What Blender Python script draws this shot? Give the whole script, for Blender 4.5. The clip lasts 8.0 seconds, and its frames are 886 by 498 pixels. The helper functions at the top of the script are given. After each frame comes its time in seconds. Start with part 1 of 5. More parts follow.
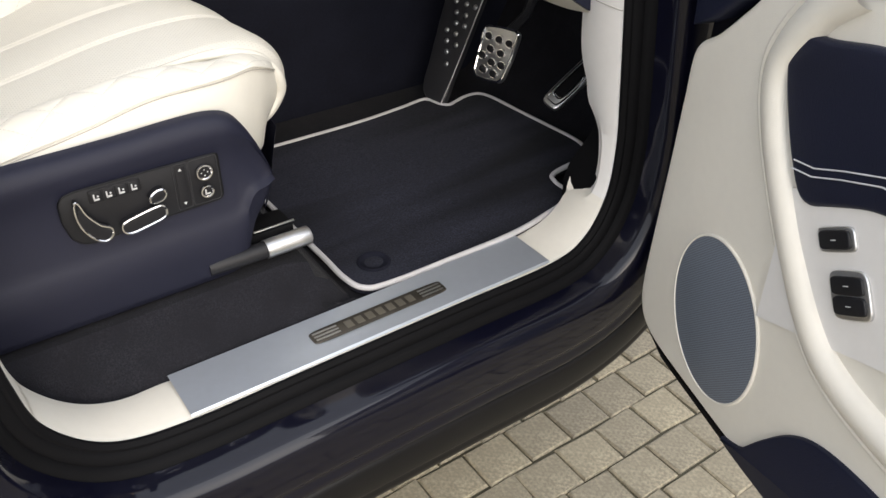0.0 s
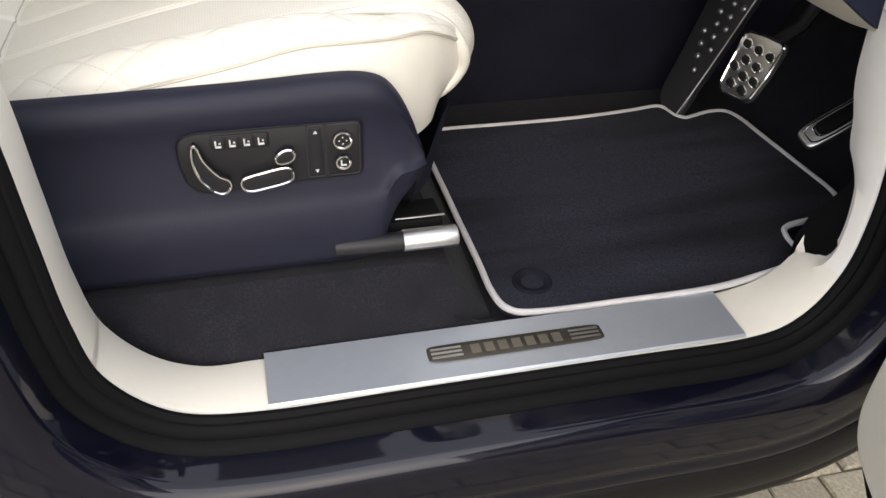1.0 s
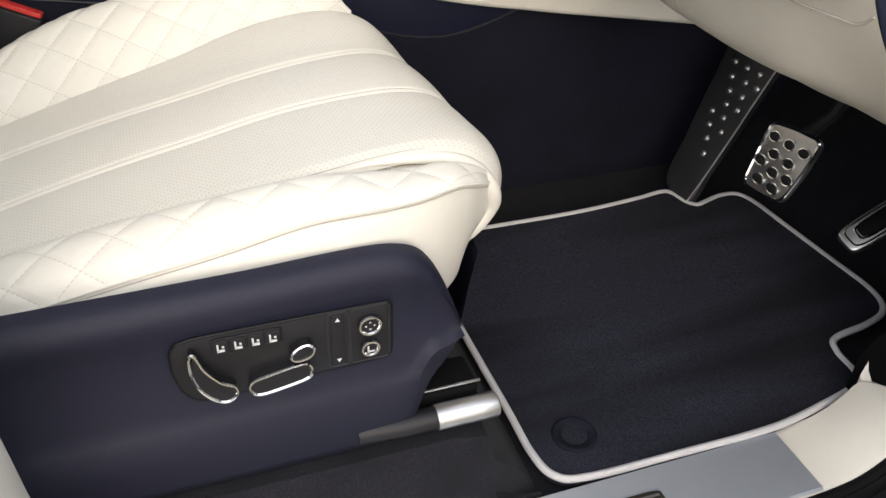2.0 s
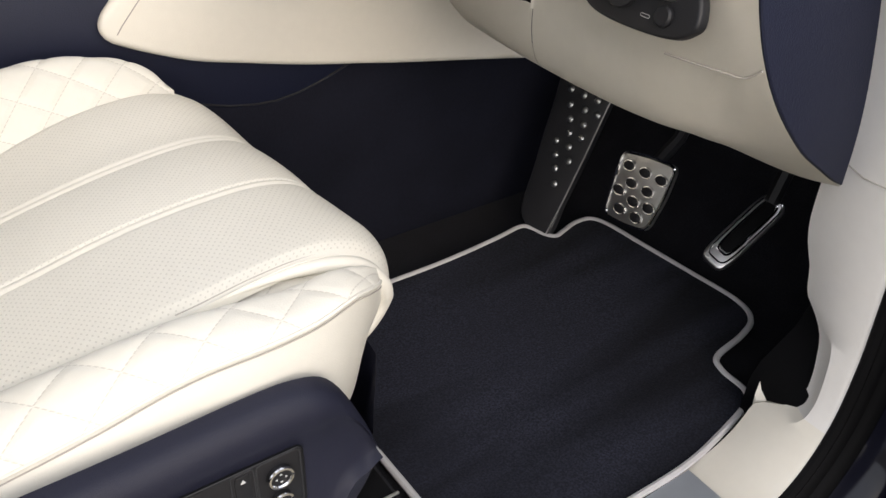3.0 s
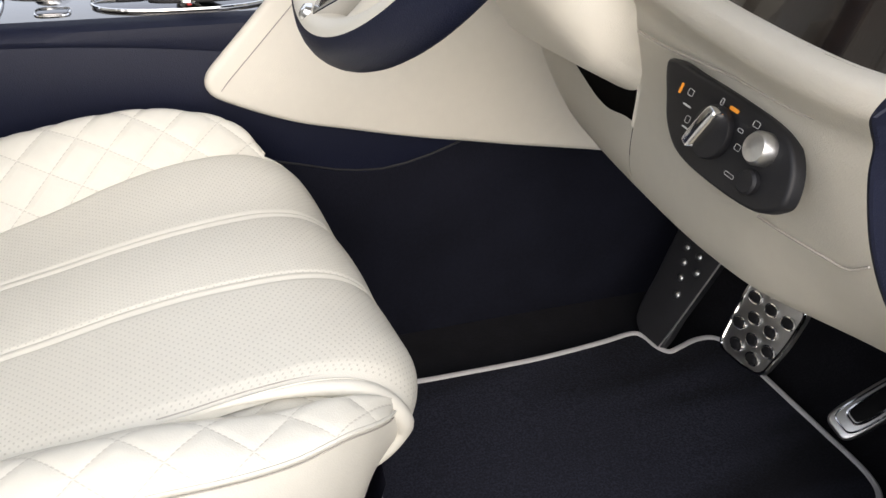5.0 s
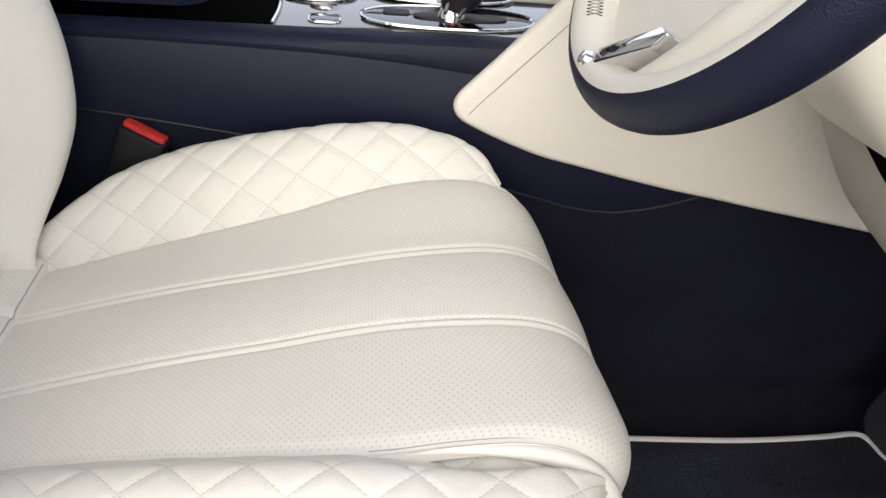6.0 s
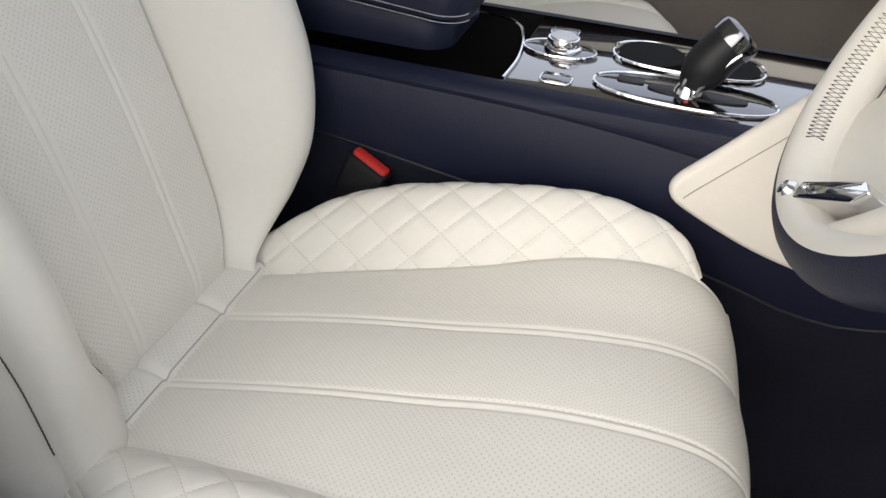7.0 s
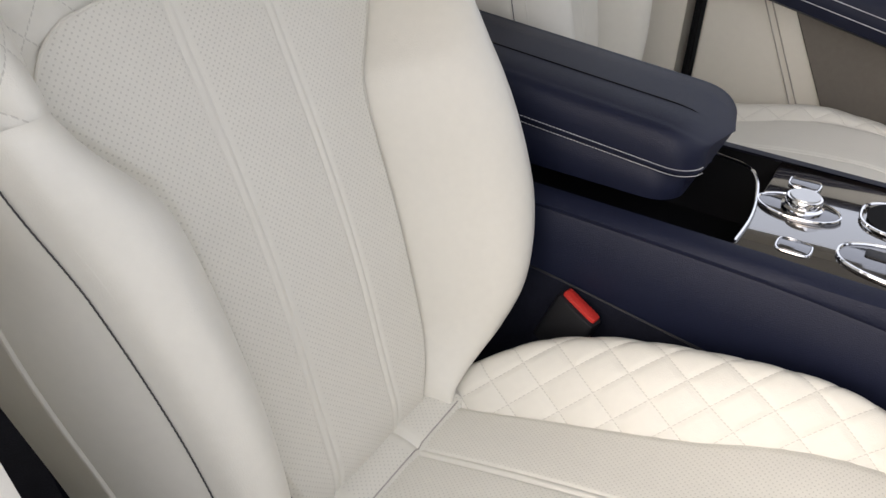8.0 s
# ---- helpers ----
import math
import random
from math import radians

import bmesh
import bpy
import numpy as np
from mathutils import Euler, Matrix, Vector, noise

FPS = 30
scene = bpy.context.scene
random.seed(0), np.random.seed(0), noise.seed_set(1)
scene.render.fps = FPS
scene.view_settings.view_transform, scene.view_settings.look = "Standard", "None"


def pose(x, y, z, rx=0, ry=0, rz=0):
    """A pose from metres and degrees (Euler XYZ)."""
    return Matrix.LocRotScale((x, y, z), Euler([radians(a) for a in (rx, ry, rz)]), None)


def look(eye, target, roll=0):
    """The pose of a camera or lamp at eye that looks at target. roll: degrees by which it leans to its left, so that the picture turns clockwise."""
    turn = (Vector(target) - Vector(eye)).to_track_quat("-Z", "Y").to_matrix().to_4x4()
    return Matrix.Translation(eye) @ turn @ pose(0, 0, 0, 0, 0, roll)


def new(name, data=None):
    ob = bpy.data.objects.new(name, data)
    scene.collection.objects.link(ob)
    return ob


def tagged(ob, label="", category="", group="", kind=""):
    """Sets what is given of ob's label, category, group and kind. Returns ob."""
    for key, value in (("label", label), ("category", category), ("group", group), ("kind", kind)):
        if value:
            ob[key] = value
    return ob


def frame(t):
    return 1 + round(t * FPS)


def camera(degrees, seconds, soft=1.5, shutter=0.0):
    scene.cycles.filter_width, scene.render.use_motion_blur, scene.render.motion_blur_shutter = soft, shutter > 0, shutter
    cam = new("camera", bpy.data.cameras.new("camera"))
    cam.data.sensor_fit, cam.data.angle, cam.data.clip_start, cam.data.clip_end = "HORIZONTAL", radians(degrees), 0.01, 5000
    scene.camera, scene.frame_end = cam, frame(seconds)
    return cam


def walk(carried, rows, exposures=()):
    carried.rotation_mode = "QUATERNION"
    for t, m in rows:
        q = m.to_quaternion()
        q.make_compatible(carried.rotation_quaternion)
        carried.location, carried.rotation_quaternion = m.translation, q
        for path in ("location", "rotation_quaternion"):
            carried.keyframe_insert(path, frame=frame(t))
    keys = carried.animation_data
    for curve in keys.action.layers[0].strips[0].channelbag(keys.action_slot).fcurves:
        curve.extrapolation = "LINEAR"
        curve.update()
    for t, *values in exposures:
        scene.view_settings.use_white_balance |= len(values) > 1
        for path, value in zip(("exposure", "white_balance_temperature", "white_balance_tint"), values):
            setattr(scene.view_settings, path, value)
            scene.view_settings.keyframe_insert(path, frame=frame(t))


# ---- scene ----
cam = camera(56.4, 8.0)
PATH = [
    (0, (-0.15, -0.688, 1.194), (0.806, 0.644, 0.048), 1.0),
    (0.5, (-0.038, -0.643, 1.133), (0.609, 0.835, -0.048), 1.7),
    (1, (0.017, -0.587, 1.125), (0.433, 0.969, -0.06), 2.4),
    (1.5, (0.011, -0.492, 1.143), (0.381, 1.08, -0.036), 2.6),
    (2, (-0.023, -0.37, 1.17), (0.547, 1.154, 0.008), 2.2),
    (2.2, (-0.036, -0.325, 1.174), (0.662, 1.153, 0.021), 2.2),
    (3.3, (-0.036, -0.243, 1.202), (0.95, 1.08, 0.072), 2.2),
    (3.5, (-0.013, -0.246, 1.216), (0.958, 1.092, 0.091), 2.3),
    (4, (0.074, -0.247, 1.248), (0.905, 1.19, 0.133), 2.9),
    (4.2, (0.099, -0.246, 1.247), (0.863, 1.236, 0.143), 3.0),
    (5.3, (0.109, -0.164, 1.213), (0.651, 1.417, 0.115), 3.3),
    (5.5, (0.075, -0.142, 1.217), (0.568, 1.456, 0.12), 3.4),
    (6, (0.074, -0.151, 1.228), (0.245, 1.506, 0.12), 5.0),
    (6.5, (0.159, -0.125, 1.243), (-0.068, 1.514, 0.119), 4.4),
    (7, (0.133, -0.109, 1.284), (-0.304, 1.47, 0.135), 4.2),
    (7.5, (0.12, -0.085, 1.317), (-0.562, 1.411, 0.179), 2.9),
    (8, (0.063, -0.056, 1.363), (-0.773, 1.395, 0.269), 2.7),
]
walk(cam, [(t, look(eye, target, roll)) for t, eye, target, roll in PATH],
     exposures=[(0.0, 0.75, 6300, 10), (1.0, 0.80, 6350, 11), (2.2, 0.66, 6350, 11), (3.5, 0.60, 6250, 12), (5.5, 0.62, 6200, 11), (6.5, 0.42, 6150, 11), (7.5, 0.50, 6200, 12), (8.0, 0.58, 6300, 13)])

# ---- light ----
world = bpy.data.worlds.new("sky")
scene.world = world
world.use_nodes = True
wn = world.node_tree
sky = wn.nodes.new("ShaderNodeTexSky")
sky.sky_type, sky.sun_disc = "NISHITA", False
sky.sun_elevation, sky.sun_rotation = radians(28), radians(193)
sky.air_density, sky.dust_density = 1.0, 8.0
cloud = wn.nodes.new("ShaderNodeMix")
cloud.data_type = "RGBA"
cloud.inputs[0].default_value = 0.7
cloud.inputs[7].default_value = (7.0, 7.1, 7.4, 1)
wn.links.new(sky.outputs[0], cloud.inputs[6])
wn.links.new(cloud.outputs[2], wn.nodes["Background"].inputs[0])
wn.nodes["Background"].inputs[1].default_value = 0.15
sun = new("sun", bpy.data.lights.new("sun", "SUN"))
sun.data.energy, sun.data.angle, sun.data.color = 1.1, radians(80), (1.0, 0.98, 0.95)
sun.matrix_world = look((-0.08, -0.84, 0.54), (0, 0, 0))

# ---- helpers for shapes ----
V = Vector


def lerp(a, b, f):
    return a + (b - a) * f


def smooth(a, b, x):
    f = min(1.0, max(0.0, (x - a) / (b - a)))
    return f * f * (3 - 2 * f)


def spline(points, n, closed=False):
    """n samples of a smooth curve through a few control points."""
    p = [V(q) for q in points]
    m = len(p) if closed else len(p) - 1
    out = []
    for k in range(n):
        s = k * m / (n if closed else n - 1)
        i = min(int(s), m - 1)
        f = s - i
        if closed:
            a, b, c, d = (p[(i + o) % len(p)] for o in (-1, 0, 1, 2))
        else:
            a, b, c, d = (p[min(len(p) - 1, max(0, i + o))] for o in (-1, 0, 1, 2))
        out.append(0.5 * (2 * b + (c - a) * f + (2 * a - 5 * b + 4 * c - d) * f * f + (3 * b - 3 * c + d - a) * f ** 3))
    return out


def curve_at(points):
    """A smooth function through (x, value) pairs."""
    xs, vs = [p[0] for p in points], [p[1] for p in points]
    n = len(xs)
    slope = []
    for k in range(n):
        a, b = max(0, k - 1), min(n - 1, k + 1)
        slope.append((vs[b] - vs[a]) / (xs[b] - xs[a]))

    def f(x):
        if x <= xs[0]:
            return vs[0]
        if x >= xs[-1]:
            return vs[-1]
        k = max(i for i in range(n - 1) if xs[i] <= x)
        h = xs[k + 1] - xs[k]
        g = (x - xs[k]) / h
        return (2 * g ** 3 - 3 * g * g + 1) * vs[k] + (g ** 3 - 2 * g * g + g) * h * slope[k] + (3 * g * g - 2 * g ** 3) * vs[k + 1] + (g ** 3 - g * g) * h * slope[k + 1]
    return f


def rounded(points, r, n=5):
    """A closed outline with its corners rounded by r."""
    out = []
    m = len(points)
    for i in range(m):
        a, b, c = (V((*points[k % m], 0)) for k in (i - 1, i, i + 1))
        d1, d2 = min(r, (a - b).length * 0.45), min(r, (c - b).length * 0.45)
        s, e = b + (a - b).normalized() * d1, b + (c - b).normalized() * d2
        for k in range(n + 1):
            f = k / n
            q = s.lerp(b, f).lerp(b.lerp(e, f), f)
            out.append((q.x, q.y))
    return out


def sheet(rows, loop=False, uv=None):
    """A bmesh from rows of points; loop closes each row; uv(i, j) in metres."""
    bm = bmesh.new()
    layer = bm.loops.layers.uv.new("UVMap")
    grid = [[bm.verts.new(p) for p in row] for row in rows]
    n = len(rows[0])
    for i in range(len(rows) - 1):
        for j in range(n if loop else n - 1):
            k = (j + 1) % n
            face = bm.faces.new((grid[i][j], grid[i + 1][j], grid[i + 1][k], grid[i][k]))
            if uv:
                for l, (a, b) in zip(face.loops, ((i, j), (i + 1, j), (i + 1, j + 1), (i, j + 1))):
                    l[layer].uv = uv(a, b)
    if loop:
        for row in (grid[0], grid[-1]):
            if len(row) > 2:
                bm.faces.new(row)
        bmesh.ops.recalc_face_normals(bm, faces=bm.faces)
    return bm


def tube(points, r, n=8, closed=False):
    """A round cord along the points."""
    p = [V(q) for q in points]
    m = len(p)
    rows = []
    side = None
    for i in range(m):
        a, b = (p[i - 1], p[(i + 1) % m]) if closed else (p[max(0, i - 1)], p[min(m - 1, i + 1)])
        t = (b - a).normalized()
        if side is None:
            side = t.orthogonal().normalized()
        side = (side - t * side.dot(t)).normalized()
        up = t.cross(side)
        rr = r(i / (m - 1)) if callable(r) else r
        rows.append([p[i] + rr * (math.cos(k * math.tau / n) * side + math.sin(k * math.tau / n) * up) for k in range(n)])
    if not closed:
        return sheet(rows, loop=True)
    bm = bmesh.new()
    g = [[bm.verts.new(q) for q in row] for row in rows]
    for i in range(m):
        for j in range(n):
            bm.faces.new((g[i][j], g[(i + 1) % m][j], g[(i + 1) % m][(j + 1) % n], g[i][(j + 1) % n]))
    bmesh.ops.recalc_face_normals(bm, faces=bm.faces)
    return bm


def prism(outline, depth, m=None, bevel=0.0, seg=2):
    """A plate of that outline in x and y, depth thick along z, its upper rim rounded, placed by the matrix m."""
    bm = bmesh.new()
    low = [bm.verts.new((p[0], p[1], 0)) for p in outline]
    rings = [low]
    c = V((sum(p[0] for p in outline), sum(p[1] for p in outline), 0)) / len(outline)
    steps = [(0.0, depth)] if bevel <= 0 else [(bevel * (1 - math.cos(a)), depth - bevel + bevel * math.sin(a)) for a in [k * math.pi / 2 / seg for k in range(seg + 1)]]
    n = len(outline)
    normals = []
    area = sum(outline[i][0] * outline[(i + 1) % n][1] - outline[(i + 1) % n][0] * outline[i][1] for i in range(n))
    for i in range(n):
        a, b = V(outline[i - 1][:2]), V(outline[(i + 1) % n][:2])
        t = (b - a).normalized()
        normals.append(V((-t.y, t.x)) * (1 if area > 0 else -1))
    for inset, z in steps:
        rings.append([bm.verts.new((p[0] + q.x * inset, p[1] + q.y * inset, z)) for p, q in zip(outline, normals)])
    for a, b in zip(rings, rings[1:]):
        for i in range(n):
            bm.faces.new((a[i], a[(i + 1) % n], b[(i + 1) % n], b[i]))
    bm.faces.new(low)
    bm.faces.new(rings[-1])
    bmesh.ops.recalc_face_normals(bm, faces=bm.faces)
    if m:
        bm.transform(m)
    return bm


def lathe(profile, n, m=None):
    """A turned body from (radius, height) pairs, about z."""
    rows = [[V((r * math.cos(k * math.tau / n), r * math.sin(k * math.tau / n), z)) for k in range(n)] for r, z in profile]
    bm = sheet(rows, loop=True)
    if m:
        bm.transform(m)
    return bm


def box(x0, x1, y0, y1, z0, z1, bevel=0.0, seg=2):
    bm = bmesh.new()
    bmesh.ops.create_cube(bm, size=1, matrix=Matrix.LocRotScale(((x0 + x1) / 2, (y0 + y1) / 2, (z0 + z1) / 2), None, (x1 - x0, y1 - y0, z1 - z0)))
    if bevel:
        bmesh.ops.bevel(bm, geom=bm.edges[:], offset=bevel, segments=seg, affect="EDGES", profile=0.5)
    return bm


def merged(*parts):
    """Several bmeshes joined into one."""
    out = bmesh.new()
    for b in parts:
        me = bpy.data.meshes.new("tmp")
        b.to_mesh(me)
        out.from_mesh(me)
        bpy.data.meshes.remove(me)
        b.free()
    return out


def oval(a, b, n=32, power=2.0, cx=0.0, cy=0.0):
    out = []
    for k in range(n):
        c, s = math.cos(k * math.tau / n), math.sin(k * math.tau / n)
        out.append((cx + a * math.copysign(abs(c) ** (2 / power), c), cy + b * math.copysign(abs(s) ** (2 / power), s)))
    return out


def ring(outline, r, m, n=6):
    """A round cord along an outline in x and y, placed by m."""
    bm = tube([V((p[0], p[1], 0)) for p in outline], r, n, closed=True)
    bm.transform(m)
    return bm


def thing(name, x, y, z, label, category, group="", kind=""):
    ob = new(name)
    ob.location = (x, y, z)
    ob.empty_display_size = 0.05
    return tagged(ob, label, category, group, kind)


def part(name, bm, material, parent, label="", flat=False, sharp=35):
    """One mesh under a thing or a part; its points are given in the world."""
    me = bpy.data.meshes.new(name)
    bm.to_mesh(me)
    bm.free()
    me.materials.append(material)
    if not flat:
        for poly in me.polygons:
            poly.use_smooth = True
        me.set_sharp_from_angle(angle=radians(sharp))
    ob = new(name, me)
    if parent:
        ob.parent = parent
        ob.matrix_parent_inverse = Matrix.Translation(-parent.location)
    if label:
        ob["label"] = label
    return ob


def facing(origin, out, up=(0, 0, 1)):
    """A matrix whose z looks along out, whose y is up, at origin."""
    z = V(out).normalized()
    x = V(up).cross(z).normalized()
    y = z.cross(x)
    m = Matrix((x, y, z)).transposed().to_4x4()
    m.translation = origin
    return m


# ---- materials ----
def shader(name):
    m = bpy.data.materials.new(name)
    m.use_nodes = True
    t = m.node_tree
    return m, t, t.nodes["Principled BSDF"]


def node(t, kind, **inputs):
    n = t.nodes.new(kind)
    for key, value in inputs.items():
        s = n.inputs[int(key[1:])] if key[0] == "i" and key[1:].isdigit() else n.inputs[key]
        if isinstance(value, bpy.types.NodeSocket):
            t.links.new(value, s)
        else:
            s.default_value = value
    return n


def calc(t, op, a, b=0.0, c=0.0):
    n = t.nodes.new("ShaderNodeMath")
    n.operation = op
    for s, value in zip(n.inputs, (a, b, c)):
        if isinstance(value, bpy.types.NodeSocket):
            t.links.new(value, s)
        else:
            s.default_value = value
    return n.outputs[0]


def blend(t, f, a, b):
    n = t.nodes.new("ShaderNodeMix")
    n.data_type = "RGBA"
    for s, value in ((n.inputs[0], f), (n.inputs[6], a), (n.inputs[7], b)):
        if isinstance(value, bpy.types.NodeSocket):
            t.links.new(value, s)
        else:
            s.default_value = (*value, 1) if isinstance(value, tuple) else value
    return n.outputs[2]


def surface(name, colour, rough, metal=0.0, stain=0.08, stain_size=6.0, grain=0.0, grain_size=900.0, grain_kind="VORONOI", wrinkle=0.0, coat=0.0, spec=0.5, sheen=0.0, speck=0.0):
    """A surface with blotches, fine grain and slow undulation, at sizes in the world's metres."""
    m, t, p = shader(name)
    co = node(t, "ShaderNodeTexCoord").outputs["Object"]
    big = node(t, "ShaderNodeTexNoise", Vector=co, Scale=stain_size, Detail=5.0).outputs["Fac"]
    fine = node(t, "ShaderNodeTexNoise", Vector=co, Scale=stain_size * 22, Detail=3.0).outputs["Fac"]
    f = calc(t, "ADD", calc(t, "MULTIPLY", big, 0.65), calc(t, "MULTIPLY", fine, 0.35))
    lo = tuple(c * (1 - stain) for c in colour)
    hi = tuple(min(1.0, c * (1 + stain)) for c in colour)
    spread = node(t, "ShaderNodeMapRange", i0=f, i1=0.3, i2=0.7).outputs[0]
    shade = blend(t, spread, lo, hi)
    if speck:
        dust = node(t, "ShaderNodeTexNoise", Vector=co, Scale=grain_size * 0.8, Detail=2.0).outputs["Fac"]
        dust = node(t, "ShaderNodeMapRange", i0=dust, i1=0.38, i2=0.66).outputs[0]
        shade = blend(t, dust, tuple(c * (1 - speck) for c in colour), shade)
    t.links.new(shade, p.inputs["Base Color"])
    t.links.new(calc(t, "MULTIPLY_ADD", spread, 0.12 * rough, rough * 0.94), p.inputs["Roughness"])
    p.inputs["Metallic"].default_value = metal
    p.inputs["Coat Weight"].default_value = coat
    p.inputs["Coat Roughness"].default_value = 0.03
    p.inputs["Specular IOR Level"].default_value = spec
    p.inputs["Sheen Weight"].default_value = sheen
    last = None
    if wrinkle:
        h = node(t, "ShaderNodeTexNoise", Vector=co, Scale=28.0, Detail=4.0).outputs["Fac"]
        last = node(t, "ShaderNodeBump", Height=h, Strength=wrinkle, Distance=0.004)
    if grain:
        if grain_kind == "VORONOI":
            h = node(t, "ShaderNodeTexVoronoi", Vector=co, Scale=grain_size).outputs["Distance"]
        else:
            h = node(t, "ShaderNodeTexNoise", Vector=co, Scale=grain_size, Detail=3.0).outputs["Fac"]
        b = node(t, "ShaderNodeBump", Height=h, Strength=grain, Distance=0.0008)
        if last:
            t.links.new(last.outputs[0], b.inputs["Normal"])
        last = b
    if last:
        t.links.new(last.outputs[0], p.inputs["Normal"])
    return m, t, p


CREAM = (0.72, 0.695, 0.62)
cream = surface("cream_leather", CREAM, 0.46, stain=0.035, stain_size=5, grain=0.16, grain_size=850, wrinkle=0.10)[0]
# trim colours lifted above the seat leather to offset weaker light on them
cream_trim_lifted = surface("cream_soft_trim_lifted", (0.79, 0.755, 0.67), 0.5, stain=0.03, stain_size=4, grain=0.25, grain_size=1100)[0]
pale_trim_lifted = surface("pale_pillar_trim_lifted", (0.80, 0.78, 0.75), 0.5, stain=0.03, stain_size=4, grain=0.2, grain_size=1200)[0]
navy = surface("navy_leather", (0.0075, 0.0100, 0.027), 0.5, spec=0.3, stain=0.12, stain_size=6, grain=0.35, grain_size=900, wrinkle=0.06)[0]
navy_soft = surface("navy_soft_plastic", (0.010, 0.011, 0.024), 0.55, spec=0.32, stain=0.08, stain_size=5, grain=0.3, grain_size=1300)[0]
black_carpet = surface("black_carpet", (0.017, 0.017, 0.021), 0.95, stain=0.55, stain_size=26, grain=1.0, grain_size=620, grain_kind="NOISE", spec=0.1, sheen=0.05, speck=0.32)[0]


def brushed_pile():
    """Cut pile that has been brushed in broad streaks."""
    m, t, p = surface("navy_mat_pile", (0.020, 0.0215, 0.031), 0.95, stain=0.3, stain_size=5, grain=0.9, grain_size=520, grain_kind="NOISE", spec=0.1, sheen=0.06, speck=0.5)
    co = node(t, "ShaderNodeTexCoord").outputs["Object"]
    st = node(t, "ShaderNodeMapping", Vector=co, Rotation=(0, 0, radians(-12)), Scale=(1.6, 9.0, 1.0))
    w = node(t, "ShaderNodeTexNoise", Vector=st.outputs[0], Scale=1.0, Detail=2.5, Distortion=0.4).outputs["Fac"]
    w = node(t, "ShaderNodeMapRange", i0=w, i1=0.42, i2=0.60).outputs[0]
    n = t.nodes.new("ShaderNodeMix")
    n.data_type, n.blend_type = "RGBA", "MULTIPLY"
    n.inputs[0].default_value = 1.0
    t.links.new(p.inputs["Base Color"].links[0].from_socket, n.inputs[6])
    t.links.new(blend(t, w, (0.50, 0.50, 0.52), (1.35, 1.35, 1.45)), n.inputs[7])
    t.links.new(n.outputs[2], p.inputs["Base Color"])
    return m


tunnel_felt = surface("tunnel_felt", (0.011, 0.012, 0.020), 0.9, stain=0.35, stain_size=9, grain=0.7, grain_size=620, grain_kind="NOISE", spec=0.12)[0]
mat_pile = brushed_pile()
binding = surface("pale_mat_binding", (0.55, 0.54, 0.55), 0.7, stain=0.08, stain_size=30, grain=0.6, grain_size=700)[0]
black_plastic = surface("black_plastic", (0.010, 0.010, 0.012), 0.45, spec=0.35, stain=0.2, stain_size=12, grain=0.15, grain_size=1500)[0]
rubber = surface("black_rubber", (0.0035, 0.0035, 0.0042), 0.7, spec=0.12, stain=0.25, stain_size=10, grain=0.2, grain_size=700, grain_kind="NOISE")[0]
rest_plastic = surface("footrest_plastic", (0.024, 0.024, 0.027), 0.38, stain=0.15, stain_size=20, grain=0.2, grain_size=900)[0]
gloss_black = surface("rocker_black", (0.006, 0.006, 0.007), 0.42, spec=0.25, stain=0.3, stain_size=8, grain=0.05, grain_size=500)[0]
paint = surface("dark_blue_paint", (0.0016, 0.0018, 0.008), 0.5, spec=0.1, stain=0.1, stain_size=3, coat=0.75)[0]
paint.node_tree.nodes["Principled BSDF"].inputs["Coat Roughness"].default_value = 0.055
chrome = surface("chrome", (0.82, 0.82, 0.83), 0.09, metal=1.0, stain=0.05, stain_size=20)[0]
satin = surface("satin_steel", (0.66, 0.66, 0.66), 0.36, metal=1.0, stain=0.1, stain_size=30)[0]
smoked = surface("smoked_chrome", (0.24, 0.24, 0.25), 0.1, metal=1.0, stain=0.08, stain_size=20)[0]
piping_mat = surface("grey_piping", (0.42, 0.39, 0.35), 0.5, stain=0.1, stain_size=40, grain=0.4)[0]
dark_thread = surface("dark_thread", (0.05, 0.047, 0.05), 0.7, stain=0.1, stain_size=60)[0]
white_thread = surface("pale_thread", (0.6, 0.6, 0.62), 0.7, stain=0.1, stain_size=60)[0]
white_print = surface("white_print", (0.55, 0.55, 0.55), 0.5, stain=0.03, stain_size=60)[0]
red_plastic = surface("red_plastic", (0.50, 0.03, 0.022), 0.35, stain=0.06, stain_size=40)[0]


def brushed_plate():
    m, t, p = surface("brushed_aluminium", (0.52, 0.56, 0.62), 0.38, metal=0.6, stain=0.05, stain_size=4)
    co = node(t, "ShaderNodeTexCoord").outputs["Object"]
    st = node(t, "ShaderNodeMapping", Vector=co, Scale=(6, 900, 60))
    h = node(t, "ShaderNodeTexNoise", Vector=st.outputs[0], Scale=1.0, Detail=3.0).outputs["Fac"]
    b = node(t, "ShaderNodeBump", Height=h, Strength=0.12, Distance=0.0006)
    t.links.new(b.outputs[0], p.inputs["Normal"])
    return m


